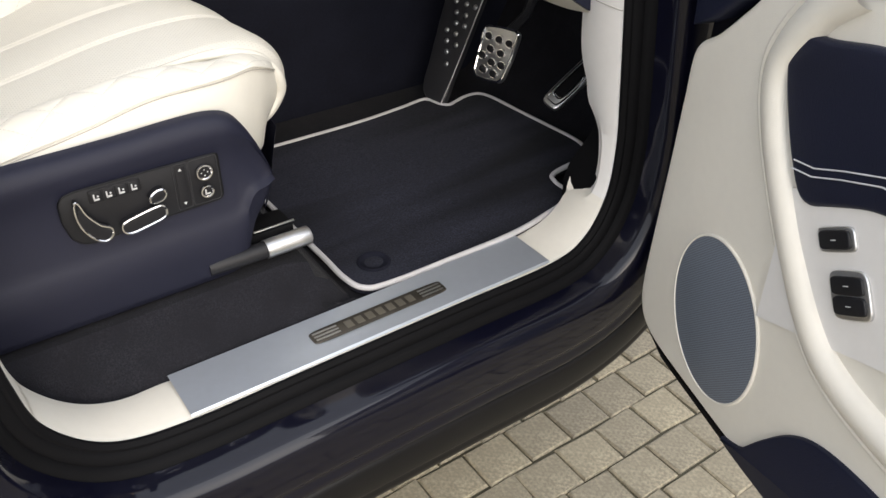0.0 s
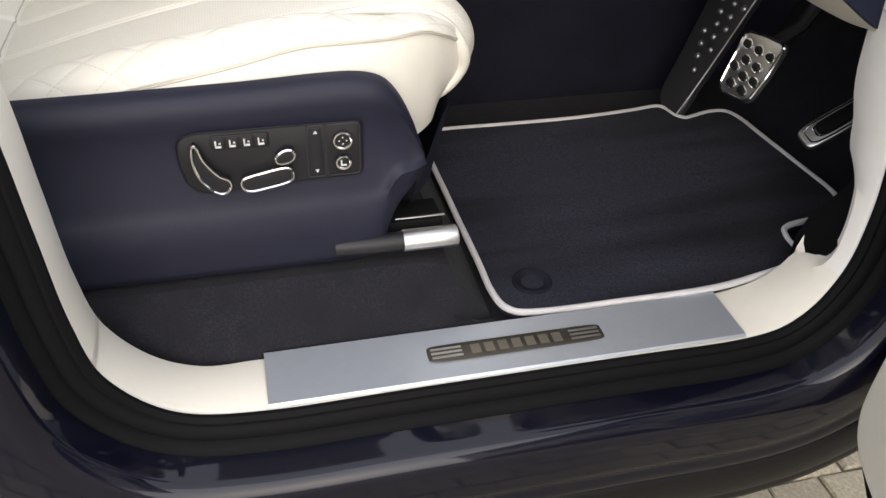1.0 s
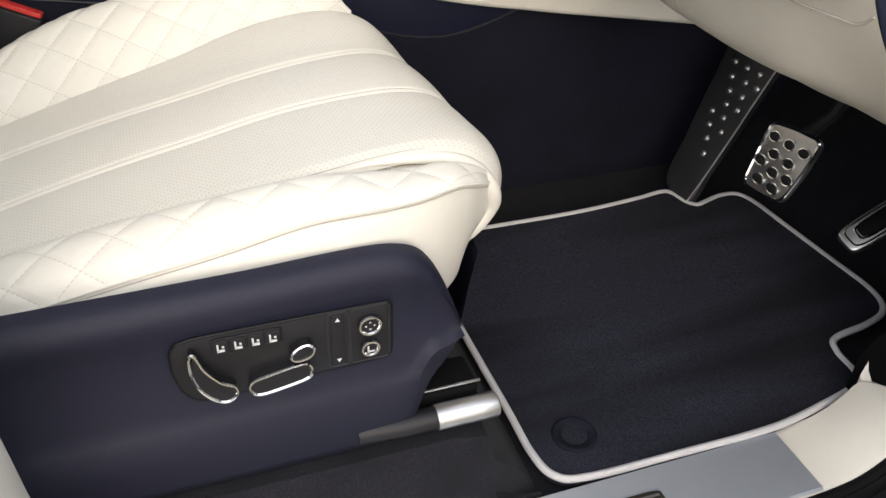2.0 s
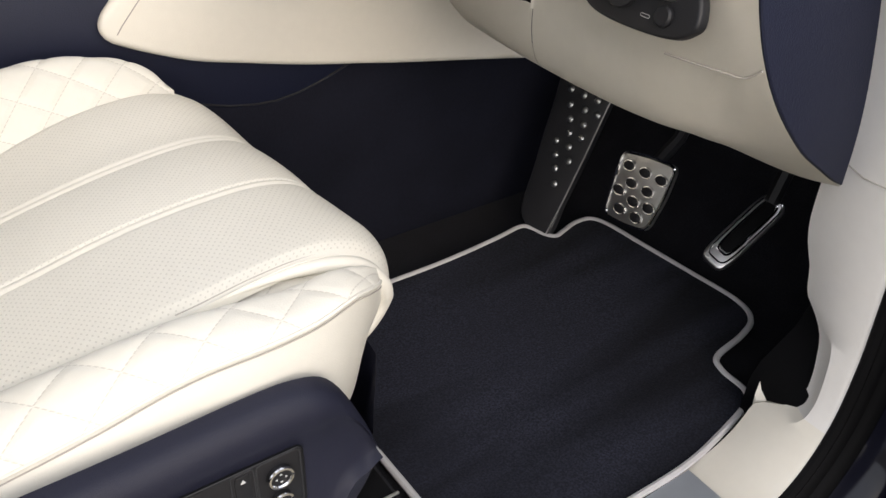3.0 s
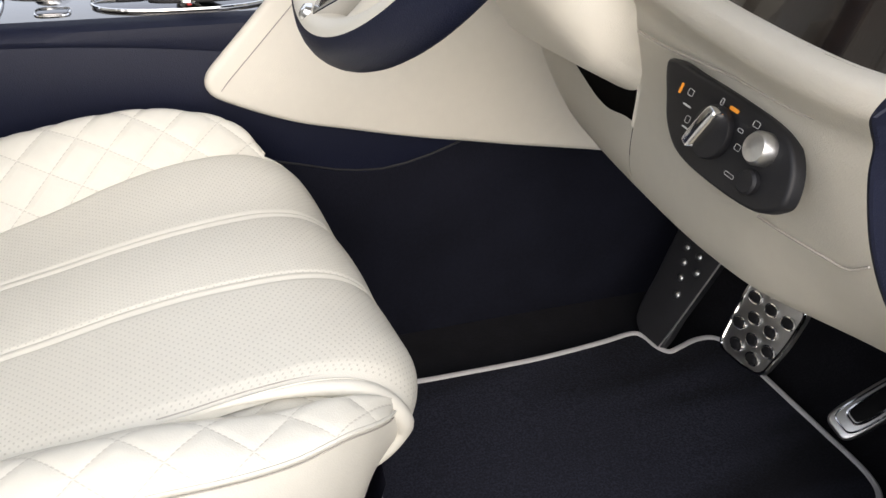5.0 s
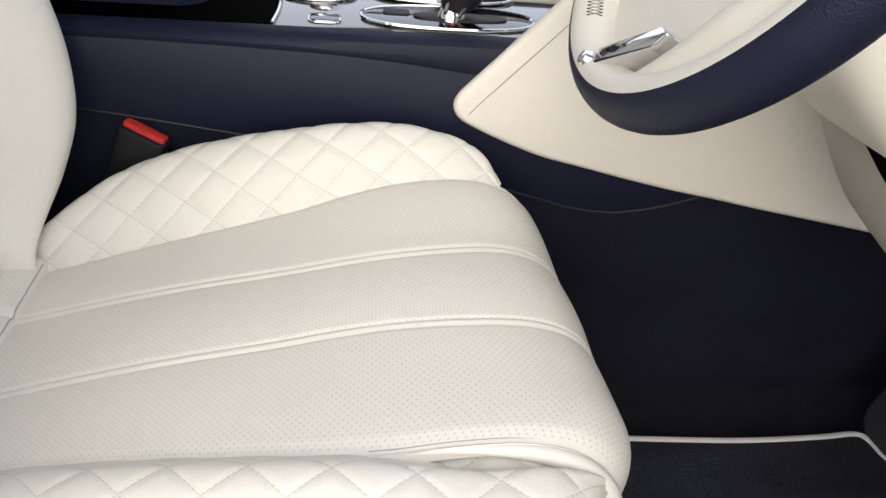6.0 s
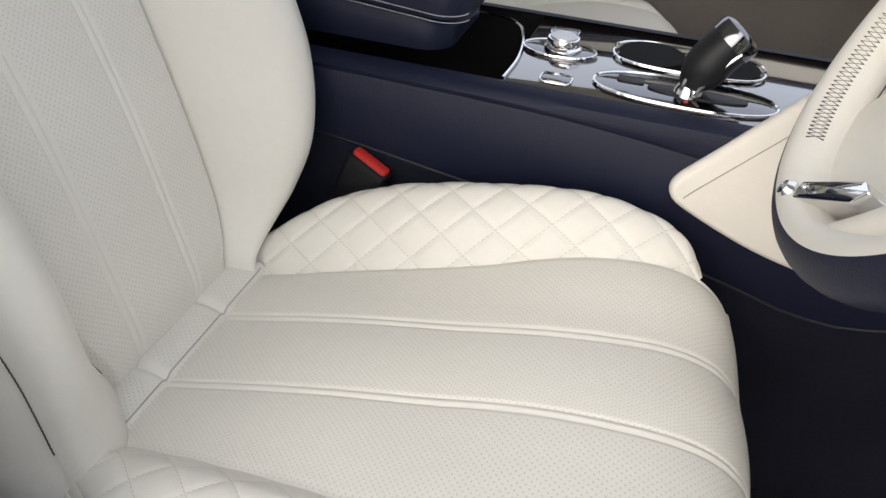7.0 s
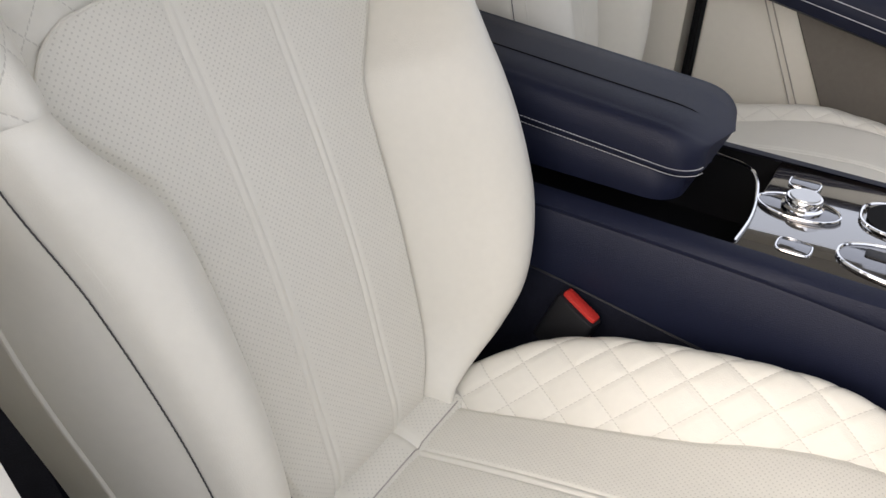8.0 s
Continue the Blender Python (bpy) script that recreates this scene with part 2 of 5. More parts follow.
def dots(t, uv, pitch, radius):
    """A staggered grid of round holes: 1 inside a hole."""
    turned = node(t, "ShaderNodeMapping", Vector=uv, Rotation=(0, 0, radians(45)), Scale=(1 / pitch, 1 / pitch, 1))
    cell = t.nodes.new("ShaderNodeVectorMath")
    cell.operation = "FRACTION"
    t.links.new(turned.outputs[0], cell.inputs[0])
    off = t.nodes.new("ShaderNodeVectorMath")
    off.operation = "SUBTRACT"
    t.links.new(cell.outputs[0], off.inputs[0])
    off.inputs[1].default_value = (0.5, 0.5, 0)
    length = t.nodes.new("ShaderNodeVectorMath")
    length.operation = "LENGTH"
    t.links.new(off.outputs[0], length.inputs[0])
    return node(t, "ShaderNodeMapRange", i0=length.outputs["Value"], i1=radius * 0.75, i2=radius * 1.25, i3=1.0, i4=0.0).outputs[0]


def perforated(name, bands, stretch=1.0):
    """Cream leather with rows of fine holes inside bands of the second UV axis (centre, half-width); stretch: metres per unit of that axis."""
    m, t, p = surface(name, CREAM, 0.46, stain=0.035, stain_size=5, grain=0.15, grain_size=850, wrinkle=0.08)
    uv = node(t, "ShaderNodeTexCoord").outputs["UV"]
    even = node(t, "ShaderNodeMapping", Vector=uv, Scale=(1, stretch, 1)).outputs[0]
    hole = dots(t, even, 0.0042, 0.17)
    y = node(t, "ShaderNodeSeparateXYZ", Vector=uv).outputs[1]
    inside = None
    for c, h in bands:
        one = calc(t, "LESS_THAN", calc(t, "ABSOLUTE", calc(t, "SUBTRACT", y, c)), h)
        inside = one if inside is None else calc(t, "MAXIMUM", inside, one)
    hole = calc(t, "MULTIPLY", hole, inside)
    old = p.inputs["Base Color"].links[0].from_socket
    t.links.new(blend(t, calc(t, "MULTIPLY", hole, 0.28), old, (0.24, 0.22, 0.18)), p.inputs["Base Color"])
    b = node(t, "ShaderNodeBump", Height=calc(t, "SUBTRACT", 1.0, hole), Strength=0.35, Distance=0.0010, Normal=p.inputs["Normal"].links[0].from_socket)
    t.links.new(b.outputs[0], p.inputs["Normal"])
    return m


QU, QV = 0.053, 0.046


def quilted():
    """Cream leather sewn in diamonds, thread in short stitches along the grooves."""
    m, t, p = surface("quilted_cream_leather", CREAM, 0.46, stain=0.035, stain_size=5, grain=0.16, grain_size=850, wrinkle=0.10)
    uv = node(t, "ShaderNodeSeparateXYZ", Vector=node(t, "ShaderNodeTexCoord").outputs["UV"])
    a, b = calc(t, "DIVIDE", uv.outputs[0], QU), calc(t, "DIVIDE", uv.outputs[1], QV)
    thread = None
    for s in (calc(t, "ADD", a, b), calc(t, "SUBTRACT", a, b)):
        d = calc(t, "ABSOLUTE", calc(t, "SUBTRACT", calc(t, "FRACT", calc(t, "ADD", s, 0.5)), 0.5))
        one = calc(t, "LESS_THAN", d, 0.014)
        thread = one if thread is None else calc(t, "MAXIMUM", thread, one)
    dash = calc(t, "LESS_THAN", calc(t, "FRACT", calc(t, "MULTIPLY", uv.outputs[1], 330.0)), 0.68)
    old = p.inputs["Base Color"].links[0].from_socket
    t.links.new(blend(t, calc(t, "MULTIPLY", calc(t, "MULTIPLY", thread, dash), 0.36), old, (0.30, 0.27, 0.23)), p.inputs["Base Color"])
    puff = None
    for g in (calc(t, "ADD", a, b), calc(t, "SUBTRACT", a, b)):
        d = calc(t, "ABSOLUTE", calc(t, "SUBTRACT", calc(t, "FRACT", calc(t, "ADD", g, 0.5)), 0.5))
        one = calc(t, "POWER", calc(t, "MINIMUM", calc(t, "MULTIPLY", d, 6.0), 1.0), 0.6)
        puff = one if puff is None else calc(t, "MULTIPLY", puff, one)
    bump = node(t, "ShaderNodeBump", Height=puff, Strength=0.32, Distance=0.0022, Normal=p.inputs["Normal"].links[0].from_socket)
    t.links.new(bump.outputs[0], p.inputs["Normal"])
    return m


def veneer(name, gloss):
    m, t, p = surface(name, (0.035, 0.022, 0.016), 0.12, stain=0.2, stain_size=5, coat=1.0)
    co = node(t, "ShaderNodeTexCoord").outputs["Object"]
    st = node(t, "ShaderNodeMapping", Vector=co, Scale=(4, 60, 60))
    w = node(t, "ShaderNodeTexNoise", Vector=st.outputs[0], Scale=1.5, Detail=6.0, Distortion=1.2).outputs["Fac"]
    t.links.new(blend(t, node(t, "ShaderNodeMapRange", i0=w, i1=0.35, i2=0.65).outputs[0], (0.010, 0.008, 0.007), (0.017, 0.012, 0.010)), p.inputs["Base Color"])
    p.inputs["Coat IOR"].default_value = gloss
    return m


def mesh_grille():
    m, t, p = surface("speaker_mesh", (0.20, 0.23, 0.28), 0.5, metal=0.3, stain=0.06, stain_size=8)
    co = node(t, "ShaderNodeTexCoord").outputs["UV"]
    hole = dots(t, co, 0.0028, 0.30)
    old = p.inputs["Base Color"].links[0].from_socket
    t.links.new(blend(t, calc(t, "MULTIPLY", hole, 0.6), old, (0.02, 0.022, 0.03)), p.inputs["Base Color"])
    return m


def stone():
    m, t, p = surface("paving_stone", (0.36, 0.325, 0.245), 0.85, stain=0.26, stain_size=11, grain=0.9, grain_size=190, grain_kind="NOISE", wrinkle=0.6, speck=0.3)
    old = p.inputs["Base Color"].links[0].from_socket
    r = calc(t, "FRACT", calc(t, "ADD", node(t, "ShaderNodeObjectInfo").outputs["Random"], node(t, "ShaderNodeNewGeometry").outputs["Random Per Island"]))
    tint = blend(t, r, (0.78, 0.76, 0.74), (1.08, 1.05, 0.98))
    n = t.nodes.new("ShaderNodeMix")
    n.data_type, n.blend_type = "RGBA", "MULTIPLY"
    n.inputs[0].default_value = 1.0
    t.links.new(old, n.inputs[6])
    t.links.new(tint, n.inputs[7])
    t.links.new(n.outputs[2], p.inputs["Base Color"])
    return m


plate_mat, quilt, grille, stone_mat = brushed_plate(), quilted(), mesh_grille(), stone()
wood, deck_wood = veneer("dark_veneer", 1.45), veneer("lacquered_console_veneer", 3.4)
sand = surface("jointing_sand", (0.10, 0.09, 0.06), 0.95, stain=0.4, stain_size=20, grain=1.0, grain_size=300, grain_kind="NOISE")[0]
seat_perf = perforated("perforated_seat_leather", ((-0.66, 0.29), (0.0, 0.29), (0.66, 0.29)), 0.17)
strip_perf = perforated("perforated_strip_leather", ((-0.100, 0.035), (0.0, 0.038), (0.100, 0.035)))
back_perf = perforated("perforated_backrest_leather", ((-0.117, 0.058), (-0.0045, 0.038), (0.112, 0.060)))
amber = surface("amber_marker", (0.9, 0.35, 0.03), 0.4, stain=0.02)[0]

# ---- the car's shell ----
OUTLINE = [(-0.32, 1.45), (-0.30, 1.28), (-0.27, 1.14), (-0.225, 1.02), (-0.182, 0.92), (-0.166, 0.84), (-0.160, 0.74), (-0.154, 0.645), (-0.138, 0.575), (-0.085, 0.520), (0.0, 0.503), (0.15, 0.503), (0.38, 0.503),
           (0.534, 0.503), (0.595, 0.526), (0.628, 0.585), (0.634, 0.66), (0.626, 0.74), (0.609, 0.87), (0.59, 1.0), (0.555, 1.15), (0.50, 1.3)]
opening = [V((p.x, 0, p.y)) for p in spline([(x, z, 0) for x, z in OUTLINE], 190)]
outward = []
for i in range(len(opening)):
    d = (opening[min(i + 1, len(opening) - 1)] - opening[max(i - 1, 0)]).normalized()
    outward.append(V((d.z, 0, -d.x)))


def along_opening(section, pick=lambda p: True):
    """A strip along the door opening; section(p) gives (outward, y) pairs."""
    rows = [[p + n * o + V((0, y, 0)) for o, y in section(p)] for p, n in zip(opening, outward) if pick(p)]
    return sheet(rows)


body = thing("car", 0.2, 0.0, 0.3, "dark blue car with an open front door", "car")


def seal_section(p):
    return [(0.002, 0.002), (-0.002, -0.002), (-0.0015, -0.006), (0.003, -0.010), (0.0065, -0.010), (0.008, -0.0125), (0.012, -0.0145), (0.017, -0.0165), (0.0195, -0.0160), (0.021, -0.020), (0.025, -0.0245), (0.030, -0.0260), (0.032, -0.0275), (0.034, -0.030)]


part("door_seal", along_opening(seal_section), rubber, body, "black rubber door seal")


PAINT_PROFILE = [(p.x, p.y) for p in spline([(0.030, -0.028, 0), (0.0313, -0.040, 0), (0.0332, -0.052, 0), (0.0368, -0.0610, 0), (0.0435, -0.0672, 0), (0.054, -0.0706, 0), (0.074, -0.0718, 0), (0.092, -0.0718, 0), (0.103, -0.0708, 0), (0.108, -0.0680, 0), (0.114, -0.0672, 0), (0.122, -0.0690, 0), (0.131, -0.0682, 0), (0.136, -0.0640, 0), (0.138, -0.050, 0)], 46)]


part("side_panel", along_opening(lambda p: PAINT_PROFILE), paint, body, "glossy dark blue painted sill")
ROCKER_PROFILE = [(p.x, p.y) for p in spline([(0.136, -0.058, 0), (0.139, -0.0645, 0), (0.150, -0.0675, 0), (0.172, -0.0670, 0), (0.192, -0.0630, 0), (0.200, -0.0590, 0), (0.214, -0.0575, 0), (0.226, -0.050, 0), (0.230, -0.030, 0), (0.230, 0.02, 0)], 30)]
part("rocker_strip", along_opening(lambda p: ROCKER_PROFILE, lambda p: p.z < 0.53), gloss_black, body, "black lower rocker strip")


pillar_depth = curve_at([(0.540, 0.086), (0.556, 0.084), (0.564, 0.072), (0.571, 0.056), (0.580, 0.048), (0.596, 0.044), (0.615, 0.045), (0.63, 0.047), (0.66, 0.053), (0.68, 0.065), (0.695, 0.077), (0.73, 0.083), (0.75, 0.090), (0.78, 0.094), (0.85, 0.090), (0.95, 0.085), (1.10, 0.085)])


def trim_depth(p):
    if p.x > 0.5:
        return pillar_depth(p.z)
    return 0.080 - 0.006 * smooth(0.0, -0.06, p.x)


def trim_section(p):
    d = trim_depth(p)
    lip = 0.012 * smooth(0.56, 0.62, p.x)
    return [(0.004, -0.004), (0.0, 0.0), (-0.0015, 0.006), (-0.001, d * 0.5), (0.002 + lip, d - 0.008), (0.004 + lip, d - 0.002), (0.010 + lip, d), (0.045, d + 0.001)]


sill_trim = part("sill_trim", along_opening(trim_section, lambda p: p.z < 0.60 and (p.x < 0.59 or p.z < 0.578)), cream_trim_lifted, body, "cream moulded sill trim")
part("pillar_trim", along_opening(trim_section, lambda p: p.z > 0.585 and p.x < 0.2), cream_trim_lifted, body, "cream centre pillar trim")
part("pillar_trim", along_opening(trim_section, lambda p: p.x > 0.575 and p.z > 0.572), pale_trim_lifted, body, "pale front pillar trim")


def trim_joint(near, name):
    """A fine joint across the trim at the place of the opening next to near."""
    k = min(range(len(opening)), key=lambda i: (opening[i] - V((near[0], 0, near[1]))).length)
    line = [opening[k] + outward[k] * (o - 0.0006) + V((0, y, 0)) for o, y in trim_section(opening[k])[1:7]]
    part(name, tube(line, 0.0006, 5), piping_mat, body)


trim_joint((0.612, 0.855), "trim_joint")
plate_rows = [[V((x, y, 0.5075 - 0.0025 * (y < 0.002))) for y in (0.0005, 0.003, 0.02, 0.04, 0.06, 0.078)] for x in (0.002, 0.1, 0.2, 0.3, 0.4, 0.532)]
sill_plate = part("sill_plate", sheet(plate_rows), plate_mat, body, "brushed aluminium sill plate")
badge_metal = surface("badge_bright_bronze", (0.27, 0.25, 0.21), 0.4, metal=0.8, stain=0.15, stain_size=60)[0]
badge_at = facing((0.272, 0.038, 0.5085), (0, 0, 1), (0, 1, 0))
part("badge", prism(oval(0.100, 0.0125, 40, 9), 0.0012, badge_at, 0.0004), surface("badge_bronze", (0.10, 0.09, 0.075), 0.35, metal=0.7, stain=0.2, stain_size=40)[0], sill_plate, "dark bronze badge")
for side in (-1, 1):
    for k in (-1, 0, 1):
        cx = 0.272 + side * 0.079
        part("badge_bar", box(cx - 0.017, cx + 0.017, 0.038 + k * 0.0062 - 0.0013, 0.038 + k * 0.0062 + 0.0013, 0.5095, 0.5104), satin, sill_plate)
for k in range(7):
    cx = 0.272 + (k - 3) * 0.0155
    part("badge_mark", box(cx - 0.0052, cx + 0.0052, 0.031, 0.045, 0.5095, 0.5102), badge_metal, sill_plate)

fin_top = spline([(0.659, 0.096, 0.589), (0.656, 0.084, 0.579), (0.655, 0.070, 0.571), (0.655, 0.055, 0.570), (0.655, 0.047, 0.582)], 24)
part("trim_fin", merged(sheet([[q, q + V((-0.003, -0.001, -0.003)), q + V((-0.010, -0.003, -0.014)), q + V((-0.022, -0.008, -0.036)), V((q.x - 0.036, min(q.y, 0.088) - 0.012, 0.500))] for q in fin_top]), tube(fin_top, 0.0024, 8)), cream_trim_lifted, body, "cream upstanding edge of the trim")
floor = part("floor", box(-1.7, 1.06, 0.086, 1.464, 0.38, 0.488), black_carpet, None)
tagged(floor, "black carpeted car floor", "floor", kind="structure")
wall_rows = [[V((x, y, z)) for y in (0.10, 0.4, 0.7)] for x, z in [(0.78, 0.486), (0.86, 0.50), (0.93, 0.56), (0.98, 0.66), (1.01, 0.80), (1.02, 1.05)]]
tagged(part("wall_front", sheet(wall_rows), black_carpet, None), "black carpeted footwell front wall", "wall", kind="structure")
kick = []
for lx, ly, hx, hy in ((0.634, 0.030, 0.670, 0.030), (0.638, 0.060, 0.676, 0.050), (0.645, 0.104, 0.683, 0.086), (0.69, 0.106, 0.72, 0.091), (0.75, 0.106, 0.76, 0.098), (0.82, 0.107, 0.82, 0.106), (0.9, 0.110, 0.9, 0.110), (1.03, 0.116, 1.03, 0.116)):
    kick.append([V((lerp(lx, hx, smooth(0.56, 0.66, z)), lerp(ly, hy, smooth(0.56, 0.66, z)), z)) for z in (0.48, 0.53, 0.56, 0.585, 0.61, 0.635, 0.66, 0.75, 0.95)])
# blacker than the carpet, so the shaded hole by the pillar stays dark
tagged(part("wall_side", sheet(kick), rubber, None), "footwell side wall blackened for the shade inside", "wall", kind="structure")
# unseen roof; its front edge is set to shade the cushion and footwell
tagged(part("ceiling", box(-1.75, 0.20, 0.12, 1.38, 1.60, 1.64, 0.01), pale_trim_lifted, None), "unseen pale roof lining that shades the cabin", "ceiling", kind="structure")
# rear walls made cream to bounce light; the unseen rear one is cut low
tagged(part("wall_rear", box(-1.75, -1.70, 0.0, 1.5, 0.35, 1.12), cream_trim_lifted, None), "unseen cream rear wall that brightens the cabin", "wall", kind="structure")
tagged(part("wall_rear_side", merged(box(-1.70, -0.30, 0.0, 0.06, 0.35, 1.12), box(-0.46, -0.37, 0.004, 0.07, 0.35, 1.14), box(-0.50, -0.42, 0.06, 0.12, 1.12, 1.60), box(-1.70, 0.20, 0.10, 0.15, 1.52, 1.61)), cream_trim_lifted, None), "cream side wall behind the door opening", "wall", kind="structure")

part("roof_panel", box(-1.76, 0.21, 0.09, 1.41, 1.644, 1.668, 0.01), paint, body, "dark blue roof")
part("rear_side_panel", box(-1.76, -0.40, -0.045, -0.004, 0.30, 1.125, 0.012), paint, body, "dark blue rear side")
part("rear_side_panel", box(-1.76, 1.05, 1.504, 1.545, 0.30, 1.10, 0.012), paint, body, "dark blue rear side")
part("rear_panel", box(-1.80, -1.756, 0.0, 1.5, 0.30, 1.125, 0.012), paint, body, "dark blue tail")

# ---- carpeted ledge and seat rail ----
ledge_rows = []
for x in [-0.30, -0.2, -0.1, 0.0, 0.1, 0.18, 0.215, 0.235, 0.248, 0.256, 0.26]:
    drop = smooth(0.19, 0.262, x)
    top = lerp(0.571, 0.50, drop ** 1.6)
    ledge_rows.append([V((x, 0.078, 0.494)), V((x, 0.084, 0.507)), V((x, 0.094, lerp(0.52, 0.495, drop))), V((x, 0.103, lerp(0.544, top, drop))), V((x, 0.112, top - 0.010 * (1 - drop))), V((x, 0.122, top)), V((x, 0.2, top + 0.001)), V((x, 0.35, top)), V((x, 0.62, top))])
tagged(part("floor_ledge", sheet(ledge_rows), black_carpet, None), "black carpeted floor ledge under the driver seat", "floor", kind="structure")
rail = thing("seat_rail", 0.1, 0.13, 0.60, "black seat rail with a chrome end cap", "seat rail")
part("rail_bar", tube([(0.09, 0.134, 0.5955), (0.13, 0.130, 0.5965), (0.164, 0.130, 0.5965)], 0.0112, 18), black_plastic, rail)
cap = [[V((x, 0.130 + (0.0130 - e) * c, 0.5965 + (0.0120 - e) * s)) for c, s in ((math.cos(a), math.sin(a)) for a in [k * math.tau / 24 for k in range(24)])] for x, e in ((0.163, 0), (0.205, 0), (0.2215, 0.0), (0.2235, 0.0006), (0.2245, 0.002), (0.2248, 0.004))]
part("end_cap", sheet(cap, loop=True), satin, rail, "chrome rail end cap")
part("rail_lip", box(0.158, 0.214, 0.148, 0.151, 0.6115, 0.6135, 0.0006), satin, rail)
part("rail_slot", box(-0.2, 0.212, 0.146, 0.19, 0.566, 0.6105, 0.004), rubber, rail)

# ---- floor mat ----
MAT = [(0.272, 0.20), (0.272, 0.135), (0.282, 0.100), (0.315, 0.088), (0.42, 0.085), (0.53, 0.083), (0.60, 0.092), (0.655, 0.104), (0.674, 0.120), (0.677, 0.155), (0.692, 0.176), (0.748, 0.185), (0.785, 0.199), (0.800, 0.232),
       (0.796, 0.30), (0.789, 0.40), (0.784, 0.462), (0.772, 0.489), (0.745, 0.494), (0.715, 0.487), (0.698, 0.484), (0.688, 0.497), (0.682, 0.522), (0.668, 0.533), (0.62, 0.529), (0.52, 0.525), (0.40, 0.528), (0.29, 0.530), (0.270, 0.50), (0.270, 0.35)]


def mat_z(x, y):
    return 0.494 + 0.030 * (x - 0.3) * (1 - 0.4 * smooth(0.3, 0.1, y)) + 0.0025 * math.sin(11 * x + 3 * y) * math.sin(7 * y)


edge = [(p.x, p.y) for p in spline([(x, y, 0) for x, y in MAT], 240, closed=True)]
mat_thing = thing("floor_mat", 0.5, 0.3, 0.495, "dark navy carpet floor mat with pale binding", "floor mat")
bm = prism(edge, 0.012)
bmesh.ops.triangulate(bm, faces=[f for f in bm.faces if len(f.verts) > 4])
for _ in range(3):
    bmesh.ops.subdivide_edges(bm, edges=[e for e in bm.edges if e.calc_length() > 0.03], cuts=1, use_grid_fill=False)
    bmesh.ops.triangulate(bm, faces=[f for f in bm.faces if len(f.verts) > 3])
for v in bm.verts:
    v.co.z += mat_z(v.co.x, v.co.y)
part("mat_surface", bm, mat_pile, mat_thing, sharp=60)
part("binding", tube([V((x, y, mat_z(x, y) + 0.011)) for x, y in edge], 0.0042, 8, closed=True), binding, mat_thing, "pale grey woven binding")
part("grommet", lathe([(0.0, 0.010), (0.013, 0.0105), (0.016, 0.013), (0.022, 0.014), (0.0245, 0.012), (0.025, 0.008)], 28, pose(0.325, 0.142, mat_z(0.325, 0.142) + 0.001)), tunnel_felt, mat_thing, "dark mat fixing")

# ---- pedals ----
def dome(a, b, h, m):
    """A low oval cushion of half-axes a, b and height h."""
    return sheet([[m @ V((a * r * math.cos(k * math.tau / 18), b * r * math.sin(k * math.tau / 18), h * z)) for k in range(18)] for r, z in ((1.0, 0.0), (0.98, 0.5), (0.88, 0.8), (0.66, 0.95), (0.35, 1.0), (0.02, 1.0))], loop=True)


brake = thing("brake_pedal", 0.70, 0.345, 0.66, "steel brake pedal with black rubber studs", "brake pedal")
bp = facing((0.697, 0.346, 0.666), (-0.91, -0.05, 0.42), (0.42, 0.0, 0.91))
trap = [V((*q, 0)) for q in rounded([(-0.042, 0.036), (-0.002, 0.0445), (0.038, 0.0485), (0.042, 0.004), (0.039, -0.040), (0.006, -0.047), (-0.028, -0.0485), (-0.036, -0.006)], 0.011)]
part("pad", prism([(p.x, p.y) for p in trap], 0.008, bp, 0.003, 3), satin, brake, "brushed steel pad")
part("rim", ring([(p.x * 0.97, p.y * 0.97) for p in trap], 0.0022, bp @ pose(0, 0, 0.0075)), chrome, brake)
for a, b in ((-0.027, 0.024), (0.002, 0.022), (0.030, 0.020), (-0.013, 0.006), (0.016, 0.003), (-0.029, -0.006), (0.0, -0.013), (0.027, -0.014), (-0.017, -0.026), (0.013, -0.029)):
    stud = bp @ pose(0.88 * a + 0.003 - 0.12 * b, 1.1 * b + 0.12 * a - 0.001, 0.008)
    part("stud", dome(0.0082, 0.0058, 0.0048, stud), black_plastic, brake)
    part("stud_rim", ring(oval(0.0088, 0.0063, 18), 0.0013, stud @ pose(0, 0, 0.0010)), chrome, brake)
part("arm", tube([bp @ V((0, 0.03, -0.003)), (0.76, 0.35, 0.72), (0.80, 0.35, 0.80), (0.80, 0.35, 0.95)], 0.009), black_plastic, brake)

gas = thing("accelerator_pedal", 0.75, 0.21, 0.65, "steel and black accelerator pedal", "accelerator pedal")
ap = facing((0.777, 0.238, 0.633), (-0.56, -0.32, 0.76), (0.78, -0.10, 0.61))
part("pad", prism(oval(0.0185, 0.058, 40, 5), 0.008, ap, 0.003, 3), satin, gas, "steel pedal frame")
part("insert", prism(oval(0.0085, 0.042, 40, 5, 0, 0.006), 0.004, ap @ pose(0, 0, 0.0082), 0.001), rubber, gas, "black rubber insert")
part("insert_rim", ring(oval(0.0100, 0.0445, 40, 5, 0, 0.006), 0.0016, ap @ pose(0, 0, 0.0085)), chrome, gas)
part("insert_rim", ring(oval(0.0145, 0.053, 40, 5, 0, 0.003), 0.0012, ap @ pose(0, 0, 0.0082)), chrome, gas)
part("arm", tube([ap @ V((0, 0.04, -0.004)), (0.84, 0.235, 0.74), (0.87, 0.24, 0.90)], 0.010), black_plastic, gas)

